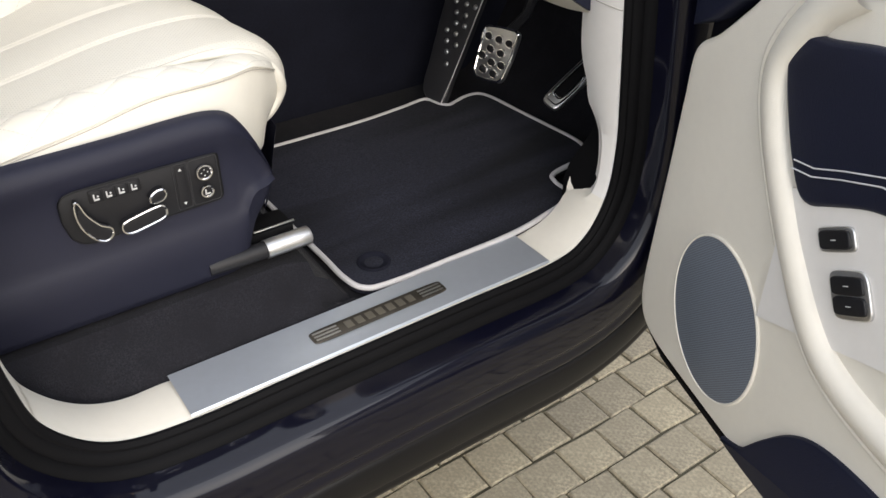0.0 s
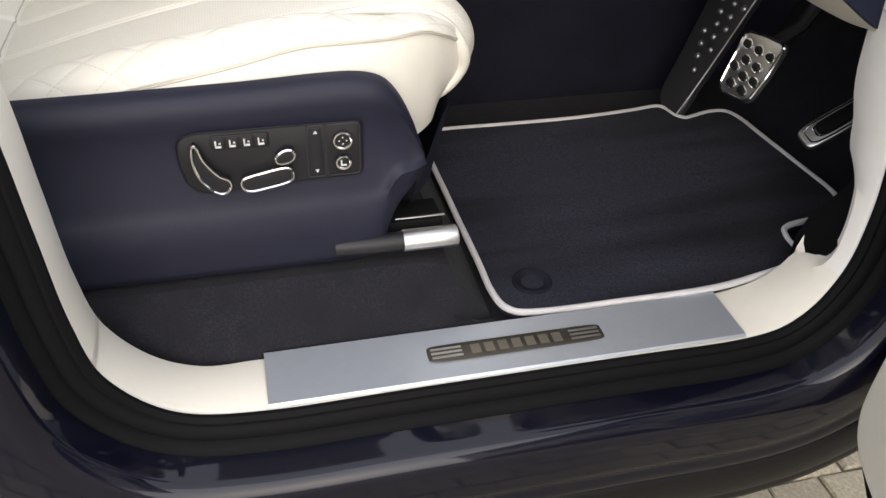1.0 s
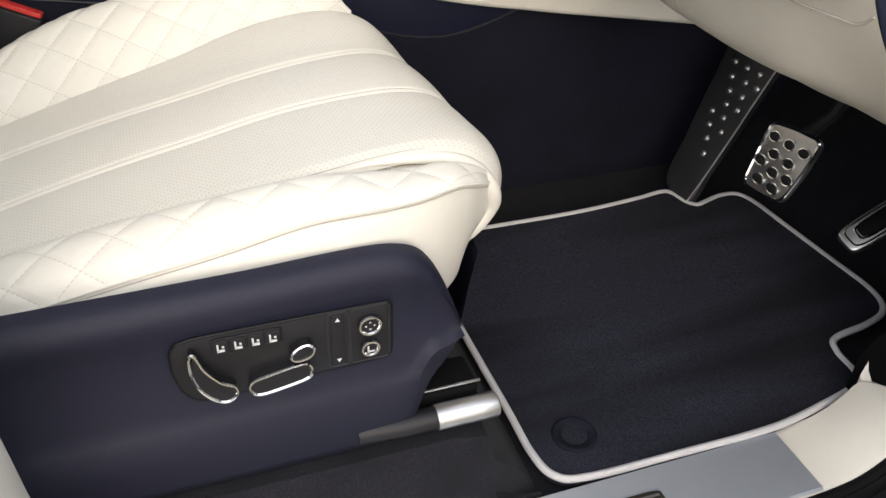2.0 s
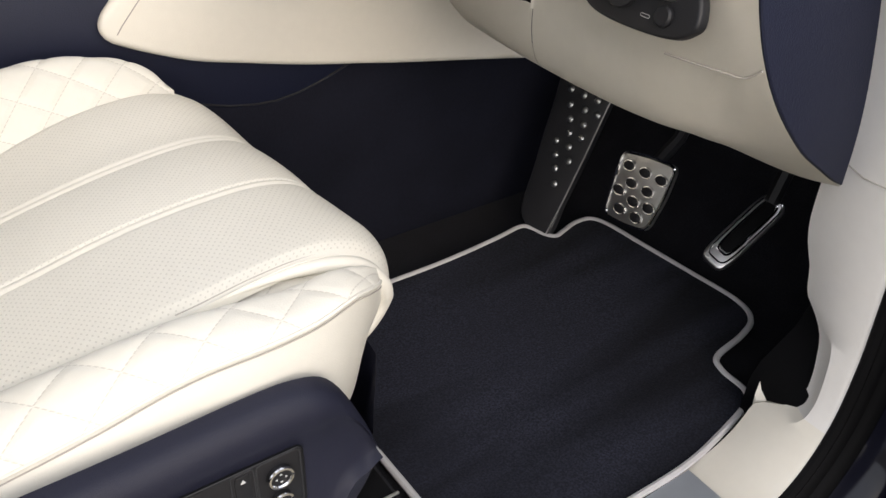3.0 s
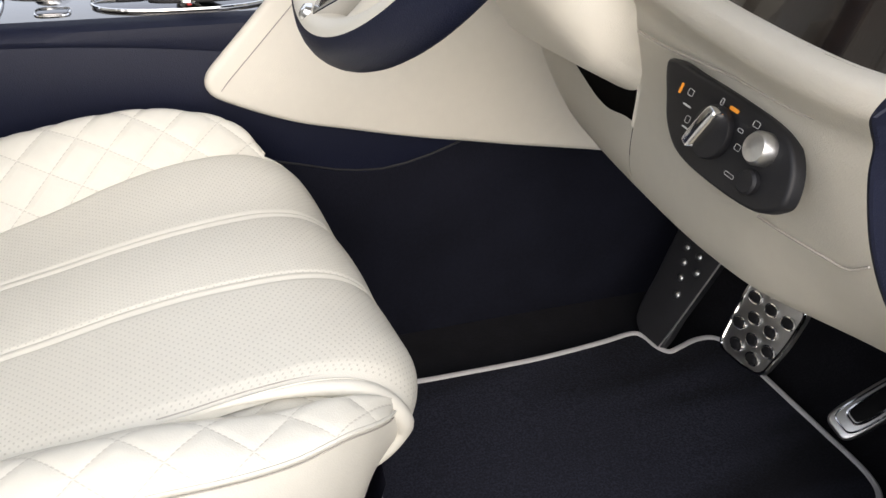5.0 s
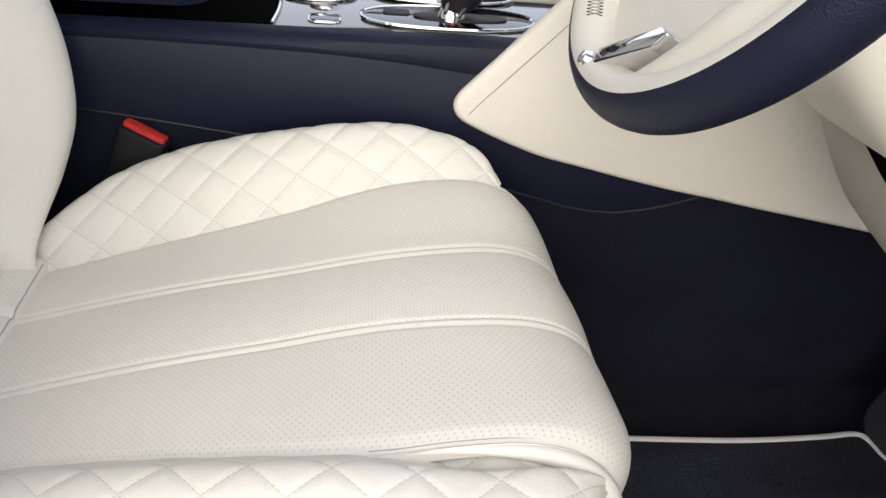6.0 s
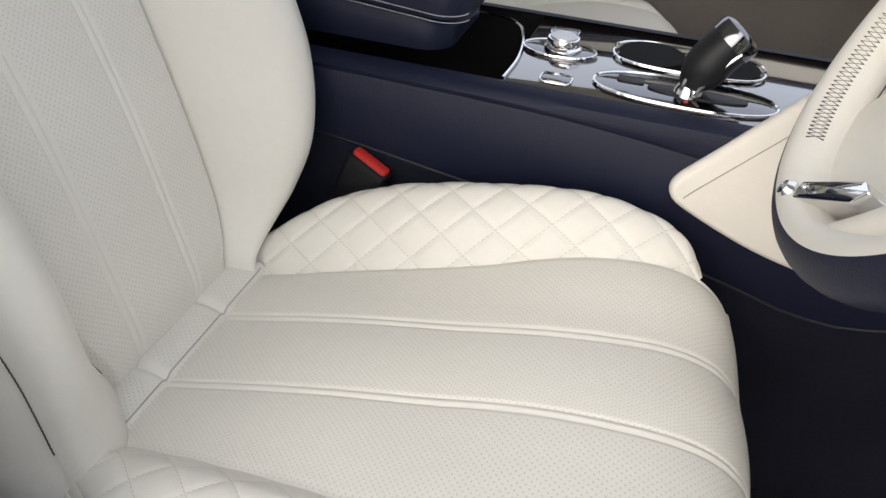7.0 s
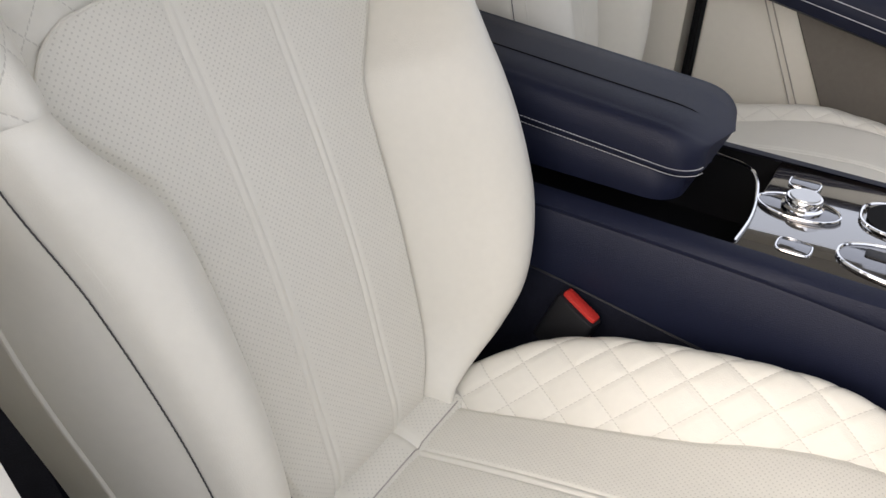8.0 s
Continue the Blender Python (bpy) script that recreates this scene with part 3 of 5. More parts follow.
rest = thing("footrest", 0.72, 0.52, 0.52, "black footrest with raised metal studs", "footrest")
fm = facing((0.692, 0.522, 0.513), (-0.88, -0.16, 0.44), (0.44, -0.03, 0.90))
fo = [(0.027, 0.002), (0.027, 0.06), (0.025, 0.13), (0.021, 0.21), (0.018, 0.30), (-0.082, 0.30), (-0.064, 0.17), (-0.046, 0.08), (-0.028, 0.008)]
part("pad", prism([(p.x, p.y) for p in spline([(x, y, 0) for x, y in fo], 60, closed=True)], 0.012, fm, 0.004, 3), rest_plastic, rest)
part("edge_strip", tube([fm @ V((x, y, 0.0115)) for x, y in ((0.0265, 0.004), (0.0265, 0.06), (0.0245, 0.13), (0.0205, 0.21), (0.018, 0.29))], 0.0012), satin, rest)
for c, h in ((0.001, 0.075), (-0.010, 0.095), (-0.020, 0.113), (0.005, 0.114), (-0.030, 0.131), (-0.006, 0.132), (-0.016, 0.150), (0.006, 0.152), (-0.025, 0.168), (-0.001, 0.170), (-0.036, 0.186), (-0.010, 0.189), (0.012, 0.191), (-0.022, 0.207), (0.002, 0.209), (-0.046, 0.206), (-0.032, 0.225), (-0.008, 0.228)):
    part("stud", lathe([(0.0052, 0.0), (0.0048, 0.0018), (0.0032, 0.003), (0.001, 0.0035)], 14, fm @ pose(c, h, 0.0122)), satin, rest)


# ---- front seats ----
TOP = [(-0.30, 0.728), (-0.23, 0.746), (-0.15, 0.768), (-0.08, 0.785), (0.0, 0.801), (0.05, 0.811), (0.10, 0.818), (0.15, 0.822), (0.19, 0.8220), (0.222, 0.815), (0.244, 0.800), (0.258, 0.778), (0.260, 0.754), (0.249, 0.730), (0.230, 0.711), (0.206, 0.701)]
top_curve = spline([(x, z, 0) for x, z in TOP], 120)
top_len = [0.0]
for a, b in zip(top_curve, top_curve[1:]):
    top_len.append(top_len[-1] + (b - a).length)
crest_i = max(range(120), key=lambda i: top_curve[i].x)
cushion_z = curve_at([(p.x, p.y) for p in top_curve[:crest_i - 4]] + [(0.260, 0.79)])
CREST = curve_at([(-0.288, 0.0), (-0.25, 0.028), (-0.19, 0.052), (-0.127, 0.060), (-0.065, 0.059), (0.0, 0.054), (0.06, 0.047), (0.10, 0.040), (0.14, 0.030), (0.17, 0.021), (0.188, 0.012), (0.200, 0.0)])
BASE_IN = curve_at([(-0.288, 0.124), (-0.22, 0.124), (-0.15, 0.130), (-0.08, 0.136), (0.0, 0.148), (0.05, 0.161), (0.10, 0.171), (0.15, 0.176), (0.18, 0.177), (0.20, 0.174), (0.26, 0.165)])
PIPE_IN = curve_at([(-0.288, 0.127), (-0.25, 0.165), (-0.17, 0.208), (-0.05, 0.226), (0.06, 0.230), (0.13, 0.226), (0.17, 0.215), (0.188, 0.203), (0.196, 0.191), (0.200, 0.178)])
BASE = curve_at([(-0.288, 0.138), (-0.22, 0.133), (-0.1, 0.146), (0.0, 0.161), (0.05, 0.170), (0.10, 0.173), (0.15, 0.169), (0.20, 0.166), (0.26, 0.166)])
PIPE = curve_at([(-0.288, 0.145), (-0.24, 0.188), (-0.17, 0.214), (-0.05, 0.222), (0.05, 0.228), (0.10, 0.234), (0.15, 0.231), (0.185, 0.221), (0.212, 0.206), (0.228, 0.192), (0.237, 0.178)])
PIPE_Z = curve_at([(-0.288, 0.0), (-0.1, -0.006), (0.0, -0.008), (0.05, -0.006), (0.10, -0.002), (0.19, 0.001), (0.212, -0.004), (0.228, -0.009), (0.237, -0.014)])
PUFF = curve_at([(-0.288, 0.0), (-0.2, 0.018), (0.0, 0.019), (0.08, 0.014), (0.14, 0.009), (0.19, 0.007), (0.22, 0.004), (0.237, 0.0)])
FRONT_W = curve_at([(0.70, 0.150), (0.74, 0.155), (0.765, 0.163), (0.79, 0.167), (0.82, 0.166)])
GROOVE_IN = curve_at([(-0.24, 0.044), (0.0, 0.051), (0.10, 0.059), (0.20, 0.066), (0.26, 0.066)])
GROOVE_OUT = curve_at([(-0.24, 0.056), (0.0, 0.046), (0.10, 0.039), (0.20, 0.037), (0.26, 0.037)])


def welted(d):
    """Height of a sewn channel at d from its middle: a low welt between two stitched creases."""
    return -0.0014 * math.exp(-((abs(d) - 0.0042) / 0.0017) ** 2) + 0.0007 * math.exp(-(d / 0.0024) ** 2)


def diamonds(u, v, sharpness=3.0):
    """How far a quilted pad stands up at u, v: 0 in the seams and 1 inside a diamond."""
    g1, g2 = (u / QU + v / QV) % 1, (u / QU - v / QV) % 1
    return min(1.0, sharpness * min(g1, 1 - g1)) * min(1.0, sharpness * min(g2, 1 - g2))


def make_seat(yc, shield_side, label, group, recline=19):
    """A front seat round the line y = yc; shield_side: -1 for switches towards smaller y, 0 for none."""
    seat = thing("car_seat", 0.0, yc, 0.60, label, "car seat", group)
    mirror = 1 if yc < 0.8 else -1

    def at(x, w, z, skew=1.0):
        turn = 0.09 * w + 0.25 * w * w if w > 0 else 0.08 * w + 7.0 * max(0.0, -w - 0.110) ** 2
        lift = 0.011 * smooth(0.08, 0.17, w) * smooth(-0.28, 0.12, x) + 0.004 * smooth(0.08, 0.17, -w) * smooth(-0.1, 0.1, x)
        return V((x - skew * turn * smooth(0.04, 0.20, x), yc + mirror * w, z + lift))

    def flip(rows):
        return rows if mirror > 0 else [r[::-1] for r in rows]

    # centre panel, rolled over at the front
    rows, edge_out, edge_in = [], [], []
    for i, p in enumerate(top_curve):
        d = (top_curve[min(i + 1, 119)] - top_curve[max(i - 1, 0)]).normalized()
        n = V((-d.y, d.x, 0))
        over = smooth(crest_i - 22, crest_i + 4, i)
        w_out = lerp(BASE(p.x + 0.006), FRONT_W(p.y), over)
        w_in = lerp(BASE_IN(p.x - 0.023 * smooth(0.04, 0.20, p.x)), FRONT_W(p.y) + 0.004, over)
        g_in, g_out = GROOVE_IN(p.x), GROOVE_OUT(p.x)
        sunk = 1 - 0.45 * smooth(crest_i - 6, crest_i + 16, i)
        row = []
        for k in (3, 2, 1):
            row.append(at(p.x - n.x * 0.0035 * k * k / 3, -(w_out + 0.0022 * math.sqrt(k)), p.y - n.y * 0.0035 * k * k / 3))
        for j in range(241):
            f = j / 120 - 1
            q = abs(f) * 3
            g, e = (g_in, w_in) if f > 0 else (g_out, w_out)
            w = q * g if q < 1 else lerp(g, e, (q - 1) / 2)
            w = math.copysign(w, f)
            h = sunk * (welted(w - g_in) + welted(w + g_out))
            for lo, hi in ((-w_out, -g_out), (-g_out, g_in), (g_in, w_in)):
                if lo <= w <= hi:
                    m = (2 * (w - lo) / (hi - lo) - 1) ** 2
                    h += 0.0024 * (1 - m)
            h -= 0.003 * (1 - over) * max(0.0, (abs(f) - 0.93) / 0.07)
            row.append(at(p.x + n.x * h, w, p.y + n.y * h))
        for k in (1, 2, 3):
            row.append(at(p.x - n.x * 0.0035 * k * k / 3, w_in + 0.0022 * math.sqrt(k), p.y - n.y * 0.0035 * k * k / 3))
        edge_out.append(row[3])
        edge_in.append(row[243])
        rows.append(row)
    part("cushion", sheet(flip(rows), uv=lambda i, j: (top_len[min(i, 119)], (j / 246 - 0.5) * 2 * mirror)), seat_perf, seat, "cream perforated leather with sewn channels")
    lip_from = next(i for i in range(120) if top_curve[i].x > 0.075)
    lip_line = []
    for i in range(lip_from, 120):
        d = (top_curve[min(i + 1, 119)] - top_curve[max(i - 1, 0)]).normalized()
        r = 0.0012 + 0.0066 * smooth(lip_from, lip_from + 0.40 * (119 - lip_from), i)
        lip_line.append(edge_out[i] + V((d.y, 0, -d.x)) * (r - 0.0012) + V((0, -mirror * 0.55 * r, 0)))
    part("panel_lip", tube(lip_line, lambda f: 0.0012 + 0.0066 * smooth(0.0, 0.40, f), 12), cream, seat, "rolled leather lip")
    part("lip_seam", tube([q + V((0, mirror * 0.0035, 0.0006)) for q in edge_out[lip_from:]], 0.0007, 5), piping_mat, seat)
    part("panel_lip", tube(edge_in[crest_i - 8:], 0.0022, 8), cream, seat)
    # hinge strip between cushion and backrest
    strip = []
    for k in range(11):
        f = k / 10
        strip.append([at(lerp(-0.292, -0.232, f), w, lerp(0.752, 0.749, f) + 0.007 * math.sin(f * math.pi) - 0.004 * (math.exp(-((w - 0.044) / 0.004) ** 2) + math.exp(-((w + 0.056) / 0.004) ** 2)) - 0.010 * max(0.0, f - 0.9) * 10) for w in [lerp(-0.140, 0.127, j / 80) for j in range(81)]])
    part("rear_strip", sheet(flip(strip), uv=lambda i, j: (i * 0.006, (j / 80 - 0.5) * 0.27)), strip_perf, seat, "perforated leather hinge strip")
    # grey cord drawn in for the dark crease before the cushion
    part("strip_crease_shade", tube([q + V((0, 0, 0.0004)) for q in strip[9][2:-2]], 0.0008, 5), piping_mat, seat)

    for side in (-1, 1):
        inner = side > 0
        x_end = 0.200 if inner else 0.237
        base_of, edge_of = (BASE_IN, PIPE_IN) if inner else (BASE, PIPE)
        rows, lens = [], []
        for i in range(221):
            x = lerp(-0.288, x_end, 1 - (1 - i / 220) ** 1.5)
            z = cushion_z(x + (0.023 * smooth(0.04, 0.20, x) if inner else -0.008 * smooth(0.04, 0.20, x)))
            b, p = base_of(x) + 0.001, edge_of(x)
            if not inner:
                z -= 0.010 * smooth(0.06, 0.17, x) + 0.003 * smooth(0.17, 0.237, x)
                b += 0.006 * smooth(0.10, 0.16, x)
            w = max(0.002, p - b)
            if inner:
                c = CREST(x)
                ctrl = [(b - 0.010, z - 0.012), (b + 0.06 * w, z + 0.14 * c), (b + 0.36 * w, z + 0.72 * c), (b + 0.66 * w, z + c), (b + 0.90 * w, z + 0.82 * c), (p, z + 0.30 * c)]
            else:
                c, zp = PUFF(x), PIPE_Z(x)
                dip = 0.006 * smooth(0.06, 0.13, x)
                ctrl = [(b - 0.016, z - 0.014 + 0.013 * smooth(0.06, 0.17, x)), (b + 0.05 * w, z + 0.10 * c - dip), (b + 0.30 * w, z + 0.30 * zp + 0.85 * c), (b + 0.58 * w, z + 0.58 * zp + c), (b + 0.84 * w, z + 0.84 * zp + 0.68 * c), (p, z + zp)]
            prof = spline([(a, d, 0) for a, d in ctrl], 57)
            run = [0.0]
            for a, d in zip(prof, prof[1:]):
                run.append(run[-1] + (d - a).length)
            row = []
            for j, q in enumerate(prof):
                a, d = prof[max(0, j - 1)], prof[min(56, j + 1)]
                t = (d - a).normalized()
                fade = smooth(0, 0.012, run[j]) * smooth(0, 0.012, run[56] - run[j]) * smooth(0, 0.03, w)
                h = (1.0 if inner else 0.5) * (0.0008 * diamonds(x, run[j], 2.0) + 0.0008 * diamonds(x, run[j], 6.0)) * fade
                row.append(at(x, side * (q.x - t.y * h), q.y + t.x * h, 0.0))
            rows.append(row)
            lens.append(run)
        back_to_front = side * mirror < 0
        if back_to_front:
            rows = [r[::-1] for r in rows]
            lens = [r[::-1] for r in lens]
        part("bolster", sheet(rows, uv=lambda i, j, L=lens, e=x_end: (lerp(-0.288, e, 1 - (1 - i / 220) ** 1.5), L[i][j])), quilt, seat, "diamond-quilted cream leather")
        pipe = [r[0] if back_to_front else r[-1] for r in rows[::2]]
        part("piping", tube(pipe, 0.0017, 6), cream, seat, "cream seat piping")
        part("seam_thread", tube([q + V((0, side * mirror * 0.0012, -0.0034)) for q in pipe[:108]], 0.0006, 5), piping_mat, seat)
        # plain side under the piping, drawn in round the front corner
        skirt = []
        low_of = curve_at([(-0.29, 0.242), (0.08, 0.240), (0.13, 0.232), (0.17, 0.215), (0.196, 0.195), (0.22, 0.173), (0.237, 0.155)])
        foot_z = curve_at([(-0.29, 0.688), (0.15, 0.688), (0.20, 0.692), (0.237, 0.706)])
        closing = []
        if not inner:
            k0 = min(range(len(edge_out)), key=lambda k: (edge_out[k] - pipe[-1]).length)
            closing = edge_out[k0:]
        for n_at, q in enumerate(pipe):
            p, lw = abs(q.y - yc), low_of(q.x)
            skirt.append([V((q.x - 0.006 * f * smooth(0.2, 0.252, q.x), yc + side * mirror * (lerp(p, lw, f ** 0.8) + 0.004 * math.sin(f * math.pi) - 0.002 * math.exp(-(f / 0.05) ** 2)), lerp(q.z, foot_z(q.x), f))) for f in (0, 0.03, 0.08, 0.15, 0.3, 0.5, 0.75, 1.0)])
            near_end = smooth(len(pipe) - 16, len(pipe) - 1, n_at)
            if closing and near_end > 0:
                for m, f in enumerate((0, 0.03, 0.08, 0.15, 0.3, 0.5, 0.75, 1.0)):
                    at_lip = closing[min(len(closing) - 1, int(f * (len(closing) - 1) + 0.5))]
                    skirt[-1][m] = skirt[-1][m].lerp(at_lip, near_end * smooth(-0.02, 0.08, f))
        part("side_skirt", sheet([r[::-1] for r in skirt] if back_to_front else skirt), cream, seat, "plain cream leather side")

    # backrest
    lean = radians(recline)
    up, out = V((-math.sin(lean), 0, math.cos(lean))), V((math.cos(lean), 0, math.sin(lean)))
    foot = V((-0.264, yc + 0.006 * mirror, 0.757))

    def back(w, h, d):
        return foot + V((0, mirror * w, 0)) + up * h + out * d

    seam = curve_at([(-0.03, 0.094), (0.015, 0.097), (0.035, 0.104), (0.055, 0.111), (0.08, 0.116), (0.20, 0.118), (0.30, 0.121), (0.335, 0.128), (0.365, 0.150), (0.39, 0.169), (0.405, 0.177)])
    bulge = curve_at([(0.30, 0.106), (0.40, 0.080), (0.50, 0.048), (0.60, 0.02), (0.68, 0.0)])
    bulge_in = curve_at([(-0.03, 0.016), (0.0, 0.024), (0.02, 0.036), (0.05, 0.062), (0.09, 0.090), (0.14, 0.106), (0.20, 0.112), (0.30, 0.106), (0.40, 0.080), (0.50, 0.048), (0.60, 0.02), (0.68, 0.0)])
    bulge_out = curve_at([(-0.03, 0.030), (0.02, 0.043), (0.05, 0.055), (0.09, 0.068), (0.14, 0.080), (0.20, 0.088), (0.30, 0.091), (0.36, 0.087), (0.40, 0.080), (0.50, 0.048), (0.60, 0.02), (0.68, 0.0)])
    outer_in = curve_at([(-0.03, 0.112), (0.0, 0.122), (0.012, 0.142), (0.025, 0.168), (0.045, 0.192), (0.07, 0.208), (0.10, 0.224), (0.12, 0.232), (0.15, 0.243), (0.20, 0.254), (0.28, 0.254), (0.40, 0.243), (0.50, 0.230), (0.60, 0.205), (0.68, 0.17)])
    outer_out = curve_at([(-0.03, 0.186), (0.05, 0.192), (0.10, 0.195), (0.20, 0.207), (0.30, 0.223), (0.40, 0.243), (0.50, 0.232), (0.60, 0.205), (0.68, 0.17)])

    def belly(h):
        return 0.012 * smooth(0.0, 0.22, h) * (1 - smooth(0.25, 0.5, h)) - 0.026 * (max(0.0, 0.040 - h) / 0.07) ** 2

    TOP_H, heights = 0.458, [lerp(-0.03, 0.405, k / 70) for k in range(71)] + [0.410, 0.416, 0.423, 0.430, 0.436, 0.441, 0.446, 0.450, 0.4535, 0.456, 0.458]
    half = curve_at([(0.405, 0.177), (0.410, 0.1765), (0.423, 0.170), (0.441, 0.156), (0.4535, 0.136), (0.456, 0.126), (0.458, 0.112)])
    rows, rim = [], []
    for h in heights:
        s = seam(h) if h < 0.405 else half(h)
        row = []
        for j in range(181):
            w = (j / 90 - 1) * s
            h_w = sum(0.0020 * max(0.0, 1 - ((w - c) / 0.046) ** 2) for c in (-0.098, -0.005, 0.09))
            dpt = 0.9 * (welted(w - 0.043) + welted(w + 0.052)) + h_w + belly(h) - 0.006 * max(0, abs(j / 90 - 1) - 0.93) / 0.07 * (1 if h < 0.4 else 0.3)
            row.append(back(w, h, dpt + 0.004))
        rows.append(row)
        if h > 0.29:
            rim.append((row[0], row[-1]))
    uv_h = list(heights)
    part("backrest", sheet([r[::-1] for r in rows] if mirror > 0 else rows, uv=lambda i, j: (uv_h[i], mirror * -(j / 90 - 1) * (seam(uv_h[i]) if uv_h[i] < 0.405 else half(uv_h[i])))), back_perf, seat, "cream perforated leather backrest")
    part("panel_seam", tube([a for a, b in rim] + [b for a, b in rim[::-1]], 0.0015, 6), cream, seat)

    def front_of(w, h, o):
        """Depth of the upper backrest at w: flat in the middle, swelling at the sides."""
        s = 0.172
        if abs(w) < s:
            return -0.002 + belly(h)
        f = (abs(w) - s) / (o - s)
        return -0.002 + bulge(h) * (0.95 * math.sin(min(1.0, f / 0.62) * math.pi / 2) if f < 0.62 else lerp(0.95, 0.52, ((f - 0.62) / 0.38) ** 1.6))

    rows, coords = [], []
    for i in range(111):
        h = lerp(0.400, 0.66, i / 110)
        row, co = [], []
        for j in range(161):
            f = j / 80 - 1
            o = outer_in(h) if f > 0 else outer_out(h)
            w = f * o
            puff = diamonds(h, w) ** 0.6 * smooth(0.405, 0.42, h)
            row.append(back(w, h, front_of(w, h, o) + 0.0032 * puff))
            co.append((h, w))
        rows.append(row[::-1] if mirror > 0 else row)
        coords.append(co[::-1] if mirror > 0 else co)
    part("shoulder", sheet(rows, uv=lambda i, j, L=coords: L[i][j]), quilt, seat, "diamond-quilted cream shoulder panel")
    for side in (-1, 1):
        outer = outer_in if side > 0 else outer_out
        swell, turn_at = (bulge_in, 0.52) if side > 0 else (bulge_out, 0.64)
        rows, edge_line = [], []
        for i in range(121):
            h = lerp(-0.03, 0.412, i / 120)
            s, b, o = seam(min(h, 0.405)), swell(h), outer(h)
            ctrl = [(s - 0.005, -0.014 + belly(h)), (lerp(s, o, 0.10), 0.30 * b + 0.5 * belly(h)), (lerp(s, o, 0.36), 0.84 * b), (lerp(s, o, 0.62), 1.0 * b), (lerp(s, o, 0.87), lerp(0.84, 0.9, (turn_at - 0.52) / 0.12) * b), (o, turn_at * b)]
            prof = spline([(a, c, 0) for a, c in ctrl], 41)
            sag = 0.004 * smooth(0.404, 0.412, h)
            row = [back(side * q.x, h, q.y - sag) for q in prof]
            rows.append(row[::-1] if side * mirror > 0 else row)
        part("back_bolster", sheet(rows), cream, seat, "plain cream leather side bolster")
        hs = [lerp(0.02, 0.66, k / 160) for k in range(161)]
        edge_line = [back(side * (outer(h) + 0.0012), h, turn_at * swell(h)) for h in hs]
        part("back_seam", tube([q + out * 0.0003 * math.sin(2.1 * k) for k, q in enumerate(spline(edge_line, 400))], 0.0006, 5), dark_thread, seat, "dark contrast seam")
        part("back_welt", tube([back(side * (outer(h) - 0.007), h, (turn_at + 0.14) * swell(h)) for h in hs], 0.0012, 6), cream, seat)
        sidep, bead = [], []
        for i in range(81):
            h = lerp(-0.03, 0.66, i / 80)
            b, o = swell(h), outer(h)
            if side < 0:
                wp = max(o + 0.010, lerp(0.220, 0.247, smooth(0.03, 0.31, h)))
            else:
                wp = o + 0.004
            row = [(o - 0.001, turn_at * b), (o + 0.004, (turn_at - 0.04) * b - 0.004), (lerp(o, wp, 0.5) + 0.003, 0.30 * b), (wp, -0.006), (wp + 0.003, -0.016), (wp + 0.0015, -0.024), (wp - 0.003, -0.028), (wp - 0.001, -0.040), (wp - 0.004, -0.11), (wp - 0.02, -0.16), (wp - 0.07, -0.185)]
            sidep.append([back(side * a, h, c) for a, c in row])
            bead.append(back(side * (wp + 0.002), h, -0.014))
            if side * mirror > 0:
                sidep[-1] = sidep[-1][::-1]
        part("side_panel", sheet(sidep), cream, seat, "cream leather backrest side")
        part("side_welt", tube(bead, 0.0026, 8), cream, seat)
    rear = [[back(w, h, -0.180) for w in (-0.2, -0.1, 0.0, 0.1, 0.2)] for h in (-0.03, 0.2, 0.4, 0.66)]
    part("back_shell", sheet(rear), navy_soft, seat)
    cap_rows = [[back(w, 0.66 + 0.006 * math.sin(math.pi * f), lerp(front_of(w, 0.66, 0.176), -0.18, f)) for w in [0.178 * (k / 20 - 1) for k in range(41)]] for f in (0, 0.15, 0.5, 0.85, 1)]
    part("top_panel", sheet(cap_rows), cream, seat)

    if shield_side:
        y0 = yc + shield_side * 0.268
        top_edge = curve_at([(-0.33, 0.782), (0.0, 0.787), (0.10, 0.791), (0.132, 0.788), (0.150, 0.778), (0.165, 0.757), (0.178, 0.728), (0.188, 0.695)])
        low_edge = curve_at([(-0.33, 0.574), (0.09, 0.574), (0.122, 0.576), (0.136, 0.582), (0.145, 0.598), (0.150, 0.618), (0.160, 0.640), (0.176, 0.660), (0.188, 0.688)])
        rows = []
        for k in range(71):
            x = lerp(-0.33, 0.188, (k / 70) ** 0.75)
            t_, l_ = top_edge(x), low_edge(x)
            fold = 0.010 * smooth(0.13, 0.188, x)
            row = []
            for f, y in ((0.0, 0.024), (0.004, 0.014), (0.03, 0.004), (0.11, 0.000), (0.17, 0.006), (0.30, 0.007), (0.55, 0.006), (0.61, 0.002), (0.66, -0.004), (0.80, 0.000), (0.93, 0.003), (0.98, 0.006), (1.0, 0.016)):
                row.append(V((x, y0 + y + fold, lerp(t_, l_, f))))
            rows.append(row)
        shield = part("side_shield", sheet(rows), navy_soft, seat, "dark navy seat side shield", sharp=60)
        sw = facing((0.0, y0 + 0.0065, 0.0), (0, -1, 0), (0, 0, 1))
        PAN = [(-0.054, 0.737), (-0.049, 0.744), (-0.036, 0.747), (0.04, 0.7475), (0.118, 0.747), (0.1205, 0.744), (0.1205, 0.692), (0.117, 0.688), (0.06, 0.686), (-0.028, 0.681), (-0.040, 0.684), (-0.049, 0.694), (-0.054, 0.715)]
